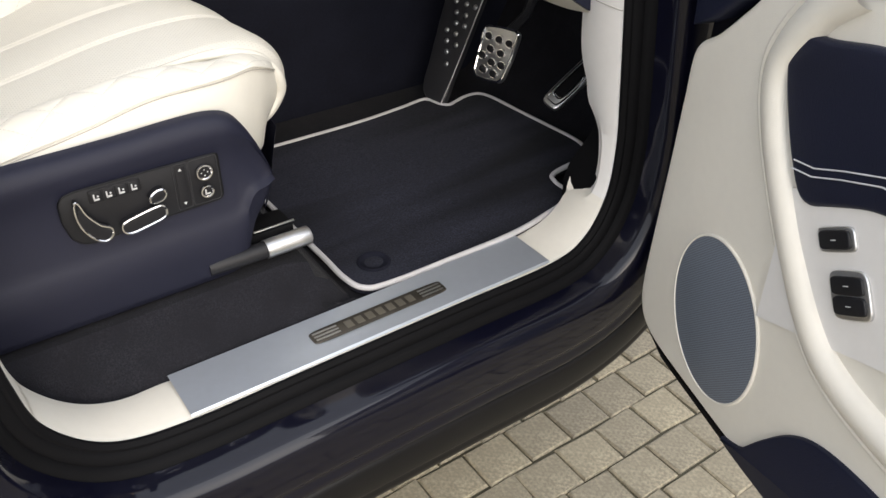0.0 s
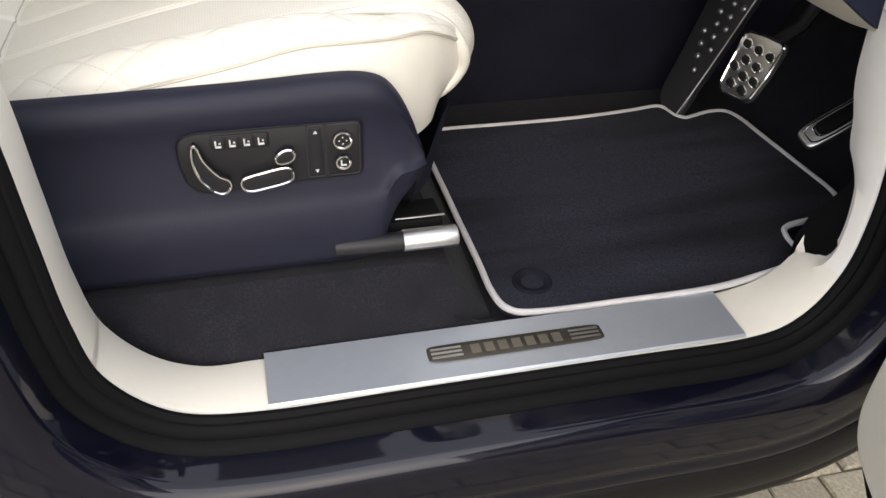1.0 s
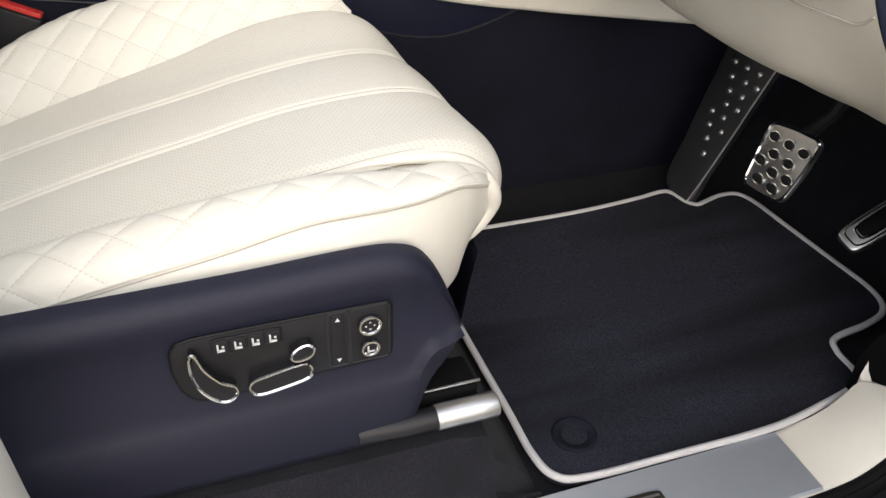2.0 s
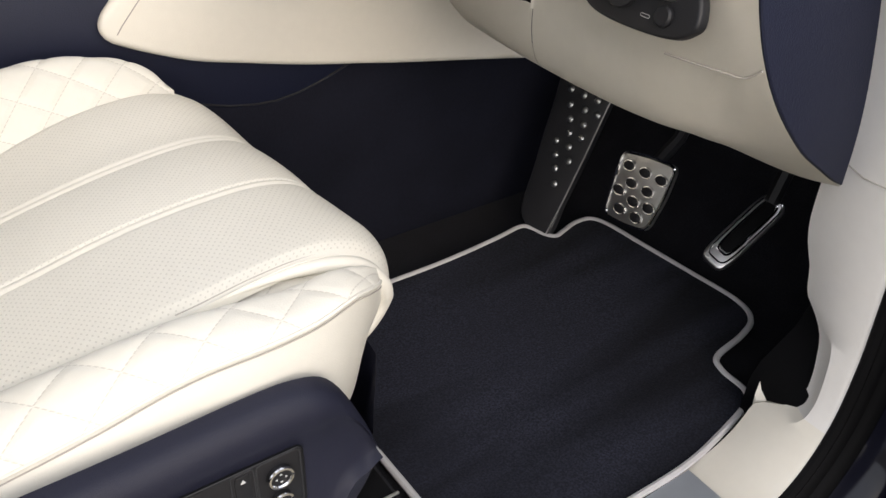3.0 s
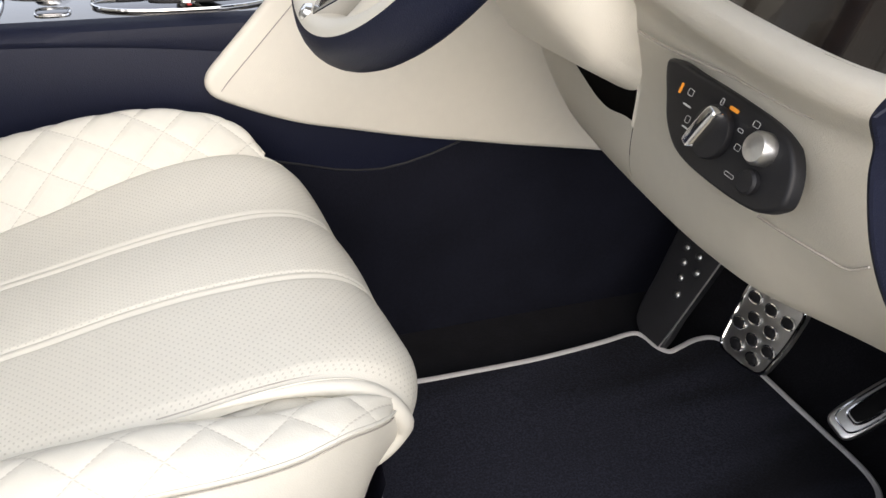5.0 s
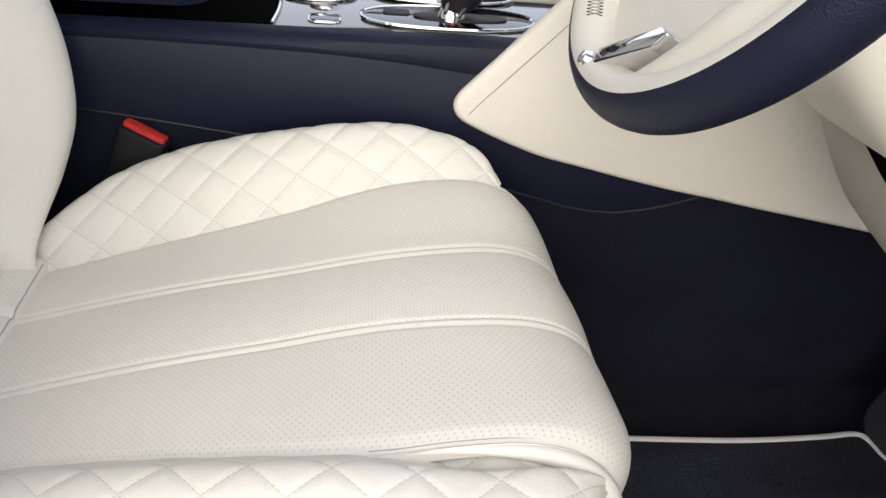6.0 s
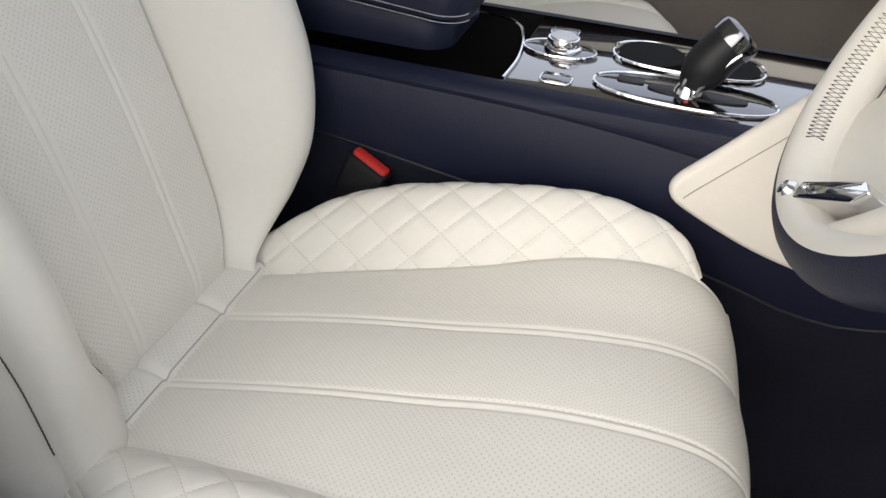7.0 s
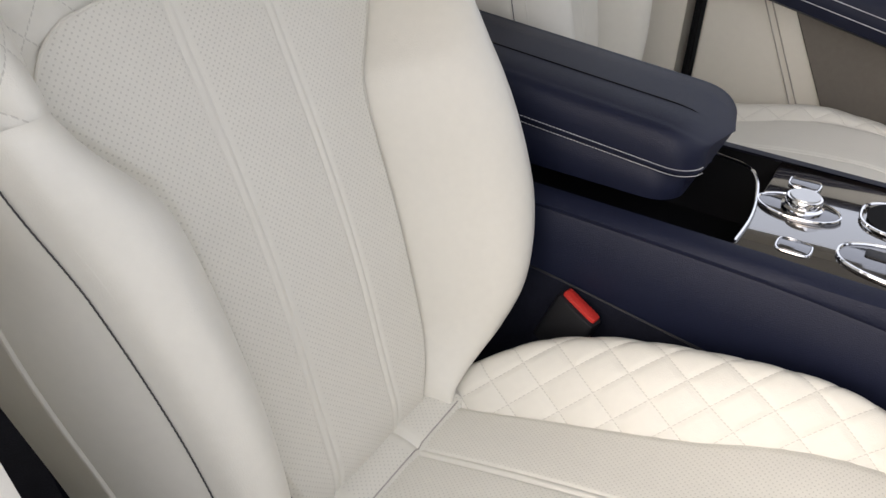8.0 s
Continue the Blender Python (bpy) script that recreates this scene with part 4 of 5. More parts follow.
        panel = part("switch_panel", prism(rounded(PAN, 0.004), 0.0035, sw, 0.001), black_plastic, seat, "black seat switch panel")

        def knob(name, outline, h, material, rim):
            pts = [(p.x, p.y) for p in spline([(x, z, 0) for x, z in outline], 48, closed=True)]
            part(name, prism(pts, h, sw @ pose(0, 0, 0.0024), 0.002, 3), material, panel)
            if rim:
                part("chrome_rim", ring(pts, rim, sw @ pose(0, 0, h + 0.0018)), chrome, panel)

        knob("recline_switch", [(-0.040, 0.738), (-0.036, 0.737), (-0.031, 0.722), (-0.020, 0.706), (-0.010, 0.699), (-0.010, 0.690), (-0.018, 0.685), (-0.028, 0.691), (-0.037, 0.705), (-0.041, 0.722)], 0.011, black_plastic, 0.0014)
        knob("cushion_switch", [(0.003, 0.699), (0.020, 0.704), (0.042, 0.708), (0.049, 0.706), (0.051, 0.699), (0.047, 0.692), (0.026, 0.687), (0.009, 0.685), (0.002, 0.690)], 0.011, black_plastic, 0.0014)
        knob("lumbar_switch", [(0.037, 0.722), (0.044, 0.727), (0.051, 0.727), (0.054, 0.721), (0.050, 0.715), (0.041, 0.713), (0.036, 0.716)], 0.012, black_plastic, 0.0012)
        part("panel_edge", ring(rounded(PAN, 0.004), 0.0011, sw @ pose(0, 0, 0.0028)), gloss_black, panel)
        for cx, hw_ in ((0.0755, 0.0085), (0.1020, 0.0165)):
            part("tile_edge", ring(oval(hw_, 0.0285, 40, 12, cx, 0.7180), 0.0007, sw @ pose(0, 0, 0.0036)), rest_plastic, panel)
        part("memory_keys", prism([(p[0], p[1]) for p in oval(0.0275, 0.0078, 36, 9, 0.004, 0.7365)], 0.003, sw @ pose(0, 0, 0.0024), 0.0008), black_plastic, panel)
        for k in range(4):
            kx = -0.0160 + k * 0.0133
            key = part("memory_key", prism(oval(0.0060, 0.0066, 20, 7, kx, 0.7365), 0.0012, sw @ pose(0, 0, 0.0054), 0.0005), black_plastic, panel)
            part("seat_symbol", merged(box(kx - 0.003, kx - 0.0016, y0 - 0.0009, y0 - 0.0002, 0.7335, 0.7400), box(kx - 0.003, kx + 0.0028, y0 - 0.0009, y0 - 0.0002, 0.7325, 0.7345), box(kx + 0.0008, kx + 0.0026, y0 - 0.0009, y0 - 0.0002, 0.7362, 0.7378)), white_print, panel)
        part("rocker", prism(oval(0.0058, 0.0265, 30, 8, 0.0755, 0.7180), 0.0020, sw @ pose(0, 0, 0.0024), 0.0008), black_plastic, panel)
        for z, s in ((0.7395, 1), (0.6965, -1)):
            part("arrow", prism([(0.0755 - 0.002, z - s * 0.0016), (0.0755 + 0.002, z - s * 0.0016), (0.0755, z + s * 0.002)], 0.0005, sw @ pose(0, 0, 0.0046)), white_print, panel)
        for z, r in ((0.7295, 0.0092), (0.7050, 0.0074)):
            dial = part("round_switch", lathe([(r, 0.0), (r, 0.004), (r * 0.9, 0.0058), (r * 0.82, 0.0050), (r * 0.3, 0.0052), (0.0005, 0.0053)], 30, sw @ pose(0.1015, z, 0.0024)), black_plastic, panel)
            part("chrome_rim", ring(oval(r * 0.93, r * 0.93, 30), 0.0014, sw @ pose(0.1015, z, 0.0078)), chrome, panel)
            if r > 0.008:
                for a in range(4):
                    part("arrow", prism([(-0.0011, 0.0030), (0.0011, 0.0030), (0.0, 0.0046)], 0.0004, sw @ pose(0.1015, z, 0.0077, 0, 0, 90 * a)), white_print, panel)
            else:
                part("seat_symbol", merged(box(0.0985, 0.1000, y0 - 0.0024, y0 - 0.0018, 0.7030, 0.7085), box(0.0985, 0.1045, y0 - 0.0024, y0 - 0.0018, 0.7020, 0.7036)), white_print, panel)
        # navy fabric skirt under the cushion's front
        front = [[V((0.236 - 0.02 * f - 0.046 * smooth(0.16, 0.255, -w), yc + w, lerp(0.715 - 0.03 * smooth(0.19, 0.235, -w), 0.622, f))) for w in (-0.232, -0.22, -0.20, -0.18, -0.14, 0.0, 0.1, 0.22)] for f in (0, 0.5, 1)]
        part("front_skirt", sheet(front), navy_soft, seat)
    return seat


make_seat(0.393, -1, "cream leather car seat with quilted bolsters and navy side shield", "front seats")
other_seat = make_seat(1.160, 0, "cream leather passenger car seat with quilted bolsters", "front seats", 13)
other_seat.location += V((-0.13, 0.0, 0.006))

# seat belt buckle
buckle = thing("seat_belt_buckle", -0.165, 0.63, 0.80, "black seat belt buckle with a red release button", "seat belt buckle")
bk = facing((-0.162, 0.626, 0.832), (0.35, -0.05, 0.93), (0.223, 0.966, -0.032))
part("housing", merged(prism(oval(0.026, 0.011, 30, 6), 0.07, bk @ pose(0, 0, -0.062), 0.003)), black_plastic, buckle)
part("button", prism(oval(0.0225, 0.0065, 30, 7), 0.006, bk @ pose(0, 0.001, 0.007), 0.002), red_plastic, buckle, "red release button")

# ---- centre console ----
con = thing("centre_console", 0.0, 0.775, 0.49, "dark navy centre console with gloss veneer top", "centre console")
seam_z = curve_at([(-0.75, 0.934), (-0.23, 0.931), (0.0, 0.926), (0.10, 0.919), (0.18, 0.910), (0.3, 0.898), (0.62, 0.87)])
lower_z = curve_at([(-0.75, 0.905), (-0.23, 0.855), (-0.09, 0.836), (0.10, 0.808), (0.20, 0.783), (0.245, 0.772), (0.29, 0.759), (0.345, 0.753), (0.392, 0.761), (0.432, 0.774), (0.5, 0.80), (0.7, 0.86), (1.03, 0.95)])
side_rows = []
for x in [lerp(-0.75, 0.62, k / 60) for k in range(61)]:
    s_, l_ = seam_z(x), lower_z(x)
    side_rows.append([V((x, y, z)) for y, z in ((0.646, l_ - 0.004), (0.6445, l_ + 0.004), (0.6435, lerp(l_, s_, 0.5)), (0.643, s_ - 0.003), (0.6450, s_), (0.643, s_ + 0.003), (0.6425, max(s_ + 0.006, 0.930)), (0.646, 0.9385), (0.654, 0.943), (0.668, 0.944))])
part("side_panel", sheet(side_rows), navy, con, "dark navy leather side")
far_rows = [[V((q.x, 1.55 - q.y, q.z)) for q in row][::-1] for row in side_rows]
part("side_panel", sheet(far_rows), navy, con, "dark navy leather side")
tunnel_x = [lerp(-0.75, 1.03, k / 60) for k in range(61)]
tunnel = sheet([[V((x, 0.648, 0.486)), V((x, 0.647, 0.60)), V((x, 0.6465, lower_z(x) - 0.06)), V((x, 0.6455, lower_z(x) - 0.004)), V((x, 0.648, lower_z(x) + 0.002))] for x in tunnel_x])
part("tunnel_carpet", tunnel, tunnel_felt, con, "dark carpet on the tunnel side")
part("lower_seam", tube([(x, 0.6445, lower_z(x)) for x in tunnel_x if -0.4 < x < 0.5], 0.0013, 5), black_plastic, con)
part("front_lid", box(-0.034, 0.62, 0.668, 0.882, 0.925, 0.943, 0.002), deck_wood, con, "glossy dark veneer panel")
part("rear_deck", box(-0.75, -0.60, 0.668, 0.882, 0.925, 0.943, 0.002), navy, con)
tray = sheet([[V((x, y, z)) for y, z in ((0.669, 0.9415), (0.672, 0.87), (0.680, 0.856), (0.775, 0.853), (0.870, 0.856), (0.878, 0.87), (0.881, 0.9415))] for x in (-0.60, -0.30, -0.10, -0.06, -0.034)])
part("tray", tray, rubber, con, "black lined storage tray")
part("tray_rim", tube(spline([(-0.40, 0.852, 0.945), (-0.150, 0.852, 0.945), (-0.09, 0.849, 0.945), (-0.060, 0.838, 0.945), (-0.045, 0.812, 0.945), (-0.035, 0.765, 0.945), (-0.031, 0.72, 0.945), (-0.033, 0.672, 0.945)], 50), 0.0018, 6), chrome, con)
deck = facing((0.0, 0.0, 0.943), (0, 0, 1), (0, 1, 0))
part("dial_bezel", prism(oval(0.041, 0.026, 40, 2, 0.006, 0.775), 0.003, deck, 0.001), smoked, con)
part("dial_ring", ring(oval(0.041, 0.026, 40, 2, 0.006, 0.775), 0.0014, deck @ pose(0, 0, 0.003)), chrome, con)
dial = part("dial", lathe([(0.021, 0.0), (0.021, 0.004), (0.0185, 0.006), (0.0185, 0.012), (0.0175, 0.0140), (0.016, 0.0145), (0.014, 0.0140), (0.0005, 0.0145)], 40, pose(0.009, 0.775, 0.946)), chrome, con, "chrome drive dial")
part("dial_top", lathe([(0.0155, 0.0), (0.0150, 0.0015), (0.0005, 0.0018)], 36, pose(0.009, 0.775, 0.9602)), satin, con)
for x, y in ((0.018, 0.696), (0.001, 0.837)):
    part("button", prism(oval(0.0150, 0.0120, 30, 4, x, y), 0.003, deck, 0.001), smoked, con, "smoked chrome push button")
    part("button_ring", ring(oval(0.0160, 0.0130, 30, 4, x, y), 0.0012, deck @ pose(0, 0, 0.001)), chrome, con)
for x in (0.105, 0.185):
    part("cup_holder", lathe([(0.037, 0.0), (0.036, -0.004), (0.034, -0.05), (0.0005, -0.052)], 36, pose(x, 0.805, 0.947)), rubber, con, "black cup holder")
part("cup_ring", ring(oval(0.082, 0.040, 60, 3, 0.145, 0.805), 0.0018, deck @ pose(0, 0, 0.003)), chrome, con)
part("gear_plate", prism(oval(0.092, 0.036, 60, 2.4, 0.147, 0.712), 0.003, deck, 0.001), smoked, con, "polished gear surround")
part("gear_ring", ring(oval(0.092, 0.036, 60, 2.4, 0.147, 0.712), 0.0018, deck @ pose(0, 0, 0.003)), chrome, con)
part("gear_slot", prism(oval(0.050, 0.012, 40, 2.4, 0.16, 0.712), 0.002, deck @ pose(0, 0, 0.003), 0.0005), black_plastic, con)
part("gear_display", prism(oval(0.014, 0.008, 24, 6, 0.092, 0.722), 0.0012, deck @ pose(0, 0, 0.0032), 0.0004), black_plastic, con)
part("gear_marker", lathe([(0.0028, 0.0), (0.002, 0.0012), (0.0003, 0.0014)], 12, pose(0.150, 0.690, 0.9465)), red_plastic, con)
axis = [V(p) for p in ((0.150, 0.715, 0.947), (0.153, 0.716, 0.958), (0.161, 0.718, 0.974), (0.171, 0.721, 0.990), (0.181, 0.724, 1.003))]
lever = part("gear_lever", tube(spline(axis, 30), lambda f: 0.010 + 0.013 * smooth(0.0, 0.55, f), 20), black_plastic, con, "black leather and chrome gear lever")
tip = V((0.62, 0.18, 0.78)).normalized()
part("lever_cap", tube([axis[-1] + tip * d for d in (-0.004, 0.0, 0.006, 0.011, 0.014, 0.0155)], lambda f: 0.0245 * math.sqrt(max(0.02, 1 - (max(0.0, f - 0.3) / 0.72) ** 2.4)), 24), smoked, lever, "smoked chrome lever cap")
for off in ((-0.0125, -0.0165, 0.0), (0.010, -0.0200, -0.004)):
    part("lever_strip", tube([p + V(off) * (0.55 + 0.5 * k / 29) for k, p in enumerate(spline(axis, 30))][4:], 0.0026, 8), chrome, lever)
part("lever_base", lathe([(0.016, 0.0), (0.014, 0.006), (0.010, 0.012), (0.008, 0.02)], 24, pose(0.150, 0.714, 0.945)), chrome, lever)

arm = thing("armrest", -0.3, 0.775, 0.945, "navy leather armrest with pale stitching", "armrest")


def corner(d):
    """How far the rounded plan corner draws in at d from the front edge."""
    g = max(0.0, 1 - d / 0.034)
    return 0.034 * (1 - math.sqrt(max(0.0, 1 - g * g)))


def slab_rows(x0, x1, half, z0, z1, nose):
    rows = []
    for k in range(41):
        f = 1 - (1 - k / 40) ** 2
        x = lerp(x0, x1, f)
        e = max(0.0, (x - (x1 - nose)) / nose)
        w = half - corner(x1 - x)
        t = z1 - 0.016 * e ** 3
        rows.append([V((x + 0.012 * (1 - abs(c)) * e ** 2, 0.775 + c * w, lerp(z0, t, s))) for c, s in ((-1, 0.0), (-1.02, 0.3), (-1.02, 0.55), (-0.99, 0.78), (-0.93, 0.92), (-0.84, 0.985), (-0.78, 0.97), (-0.74, 1.0), (-0.4, 1.03), (0.0, 1.04), (0.4, 1.03), (0.74, 1.0), (0.78, 0.97), (0.84, 0.985), (0.93, 0.92), (0.99, 0.78), (1.02, 0.5), (1.0, 0.0))])
    return rows


def raked(q):
    """The armrest rises gently to the rear."""
    return V((q.x, q.y, q.z + 0.08 * (-0.085 - q.x) * smooth(0.955, 0.984, q.z)))


part("pad", sheet([[raked(q) for q in row] for row in slab_rows(-0.62, -0.086, 0.083, 0.984, 1.026, 0.06)], loop=True), navy, arm, "navy leather pad", sharp=60)
part("base", sheet([[raked(V((q.x - 0.008, 0.775 + (q.y - 0.775) * 0.96, q.z))) for q in row] for row in slab_rows(-0.62, -0.094, 0.083, 0.949, 0.985, 0.05)], loop=True), navy, arm, sharp=60)
for z in (0.9885, 0.9805):
    line = [raked(V((x, 0.775 - 0.0852 + (0.0035 if z < 0.984 else 0.0) + corner(-0.086 - x), z))) for x in [lerp(-0.60, -0.0865, 1 - (1 - k / 50) ** 2) for k in range(51)]]
    dense = spline(line, 420)
    part("stitching", merged(*[tube([dense[k], dense[k + 1], dense[k + 2]], 0.00045, 4) for k in range(0, len(dense) - 3, 3)]), white_thread, arm, "pale contrast stitching")
part("top_seam", tube([raked(V((x, 0.757, 1.0266 - 0.016 * max(0.0, (x + 0.146) / 0.06) ** 3))) for x in [lerp(-0.60, -0.092, k / 40) for k in range(41)]], 0.0018, 6), rubber, arm)

# ---- dashboard ----
dash = thing("dashboard", 0.5, 0.4, 0.83, "cream leather dashboard lower panel with light switch", "dashboard")
PROFILE = spline([(0.640, 0.845, 0), (0.634, 0.828, 0), (0.612, 0.838, 0), (0.575, 0.862, 0), (0.532, 0.893, 0), (0.490, 0.937, 0), (0.462, 0.982, 0), (0.446, 1.025, 0), (0.441, 1.044, 0), (0.434, 1.054, 0), (0.4275, 1.064, 0), (0.4305, 1.0745, 0), (0.4385, 1.0785, 0), (0.450, 1.079, 0)], 61)


low_shift = curve_at([(0.078, 0.0), (0.10, -0.014), (0.15, -0.056), (0.20, -0.069), (0.27, -0.072), (0.384, -0.066), (0.52, -0.048)])
high_shift = curve_at([(0.078, 0.0), (0.10, -0.008), (0.13, -0.011), (0.18, -0.010), (0.25, -0.005), (0.31, 0.0), (0.52, 0.0)])


def dash_shift(y, z=1.05):
    return lerp(low_shift(y), high_shift(y), smooth(0.86, 1.0, z)) + 0.16 * smooth(0.0, 0.13, y - lerp(0.425, 0.505, smooth(0.86, 0.96, z)))


end_line = curve_at([(0.83, -0.010), (0.87, -0.012), (0.90, -0.012), (0.93, -0.010), (0.96, -0.007), (0.99, -0.004), (1.02, -0.001), (1.040, -0.001), (1.055, -0.003), (1.068, -0.006), (1.080, -0.008), (1.10, -0.010)])


def dash_point(i, y):
    k = min(int(i), 59)
    p = PROFILE[k].lerp(PROFILE[k + 1], i - k)
    lift = 0.019 * smooth(0.095, 0.16, y) * (1 - smooth(0.835, 0.90, p.y))
    return V((p.x + dash_shift(y, p.y), y + end_line(p.y) * (1 - smooth(0.078, 0.15, y)), p.y + lift))


def lip_index(y):
    z = 0.944 + 0.006 * smooth(0.36, 0.32, y) + 0.022 * smooth(0.36, 0.47, y) + 0.07 * smooth(0.47, 0.52, y)
    k = next(i for i in range(20, 60) if PROFILE[i + 1].y > z)
    return k + (z - PROFILE[k].y) / (PROFILE[k + 1].y - PROFILE[k].y)


ys = [lerp(0.078, 0.62, k / 104) for k in range(105)]
bm = sheet([[dash_point(i, y) for i in range(61)] for y in ys if y < 0.315])
bmesh.ops.solidify(bm, geom=bm.faces[:], thickness=0.004)
part("switch_pod", bm, cream_trim_lifted, dash, "cream leather panel round the light switch")
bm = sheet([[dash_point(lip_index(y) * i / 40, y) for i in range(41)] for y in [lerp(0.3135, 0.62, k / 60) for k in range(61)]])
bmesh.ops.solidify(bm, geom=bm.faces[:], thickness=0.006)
part("lower_panel", bm, cream_trim_lifted, dash, "cream leather lower panel")
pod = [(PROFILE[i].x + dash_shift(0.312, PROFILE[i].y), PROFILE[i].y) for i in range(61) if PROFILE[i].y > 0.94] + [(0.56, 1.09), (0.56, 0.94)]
part("pod_side", prism(pod, 0.004, Matrix(((1, 0, 0, 0), (0, 0, -1, 0.3165), (0, 1, 0, 0), (0, 0, 0, 1)))), cream_trim_lifted, dash)
# solid black block stands in for the shade inside the slot
part("slot_shade_block", box(0.487, 0.56, 0.318, 0.472, 0.90, 1.06), rubber, dash, "black block for the shade inside the slot")
part("panel_seam", tube(spline([(0.4405 + high_shift(y), y, z) for y, z in ((0.30, 1.030), (0.25, 1.034), (0.18, 1.043), (0.121, 1.046), (0.098, 1.050), (0.076, 1.058))], 30), 0.0011, 5), piping_mat, dash)
part("panel_seam", tube(spline([dash_point(lip_seam_i, y) + V((-0.0013, 0, -0.0006)) for lip_seam_i, y in [(next(i + 0.5 for i in range(8, 60) if PROFILE[i].y > z), y) for z, y in ((0.949, 0.150), (0.951, 0.130), (0.952, 0.107), (0.955, 0.092), (0.963, 0.079))]], 24), 0.0009, 5), piping_mat, dash)
END = [(p.x + dash_shift(0.078, p.y) + 0.001, p.y + 0.0006) for p in PROFILE if p.y < 1.064] + [(0.434, 1.070), (0.448, 1.077), (0.456, 1.083), (0.463, 1.100), (0.474, 1.130), (0.484, 1.157), (0.70, 1.16), (0.70, 0.848)]
end_rows = []
for x, z in END[:-2]:
    if x < 0.632 and (not end_rows or z > end_rows[-1][0].z + 0.0005):
        y = 0.0765 + end_line(z)
        end_rows.append([V((x, 0.0985, z)), V((x, y + 0.001, z)), V((x + 0.0015, y, z)), V((lerp(x, 0.70, 0.5), y, z)), V((0.70, y, z))])
end_bm = sheet(end_rows)
part("end_panel", end_bm, navy, dash, "navy leather end panel")
board = [0.086] + [y for y in ys if y > 0.088]
part("veneer", sheet([[V((0.445 + dash_shift(y), y, 1.073)), V((0.448 + dash_shift(y), y, 1.080)), V((0.456 + dash_shift(y), y, 1.112)), V((0.470 + dash_shift(y), y, 1.152))] for y in board]), wood, dash, "glossy dark wood veneer")
part("veneer_trim", tube([V((0.4445 + dash_shift(y), y, 1.0775)) for y in board], 0.0016, 6), chrome, dash)
part("veneer_end", tube([(0.4445, 0.084, 1.0775), (0.447, 0.083, 1.086), (0.456, 0.083, 1.115), (0.468, 0.083, 1.150)], 0.0026, 8), chrome, dash)
part("upper", merged(box(0.50, 1.20, 0.078, 1.47, 1.12, 1.17, 0.01), box(0.62, 1.0, 0.60, 1.47, 0.84, 1.12)), navy, dash, "navy upper dashboard")
part("far_panel", box(0.48, 0.64, 0.64, 1.46, 0.88, 1.10, 0.03, 3), cream_trim_lifted, dash)

# rotary light switch
lp = facing((0.422, 0.172, 1.008), (-0.96, 0, 0.28), (0.28, 0.0, 0.96)) @ pose(0, 0, -0.0078)
LPO = [(-0.069, 0.026), (-0.054, 0.002), (-0.040, -0.013), (-0.018, -0.023), (0.020, -0.025), (0.060, -0.022), (0.077, -0.013), (0.081, -0.004), (0.075, 0.012), (0.062, 0.024), (0.044, 0.029), (0.007, 0.030), (-0.032, 0.029)]
panel = part("switch_plate", prism([(p.x, p.y) for p in spline([(x * 0.94 - 0.003, y * 0.96, 0) for x, y in LPO], 80, closed=True)], 0.010, lp, 0.003, 3), black_plastic, dash, "black light switch plate")
part("light_knob", prism(oval(0.0165, 0.0165, 32), 0.005, lp @ pose(0.001, 0.003, 0.010), 0.002), black_plastic, panel)
part("knob_bar", prism(oval(0.0050, 0.0150, 30, 4), 0.009, lp @ pose(-0.001, 0.004, 0.014, 0, 0, -20), 0.002, 3), chrome, panel, "chrome light switch bar")
part("silver_button", lathe([(0.0098, 0.0), (0.0098, 0.006), (0.008, 0.009), (0.0005, 0.0105)], 30, lp @ pose(0.043, 0.012, 0.010)), satin, panel, "silver push button")
part("round_button", lathe([(0.0075, 0.0), (0.0075, 0.003), (0.006, 0.0045), (0.0005, 0.0046)], 26, lp @ pose(0.045, -0.008, 0.010)), black_plastic, panel)
for x, y, a, b, mt in ((-0.043, 0.014, 0.0010, 0.0035, amber), (0.008, 0.021, 0.0042, 0.0012, amber), (-0.033, 0.015, 0.0026, 0.0020, white_print), (-0.031, 0.007, 0.0042, 0.0005, white_print), (-0.025, 0.0, 0.0022, 0.0022, white_print), (-0.023, -0.005, 0.0042, 0.0005, white_print), (-0.016, -0.010, 0.0022, 0.0018, white_print), (-0.004, 0.021, 0.0012, 0.0020, white_print), (0.020, 0.013, 0.0022, 0.0010, white_print), (0.024, 0.004, 0.0024, 0.0018, white_print), (0.029, 0.021, 0.0026, 0.0018, white_print), (0.028, -0.012, 0.0042, 0.0011, white_print)):
    part("symbol", ring(oval(a, b, 12, 5, x, y), 0.0002, lp @ pose(0, 0, 0.0101), 4) if a > 0.0011 and b > 0.0009 and mt == white_print else prism(oval(a, b, 12, 5, x, y), 0.0005, lp @ pose(0, 0, 0.0100)), mt, panel)

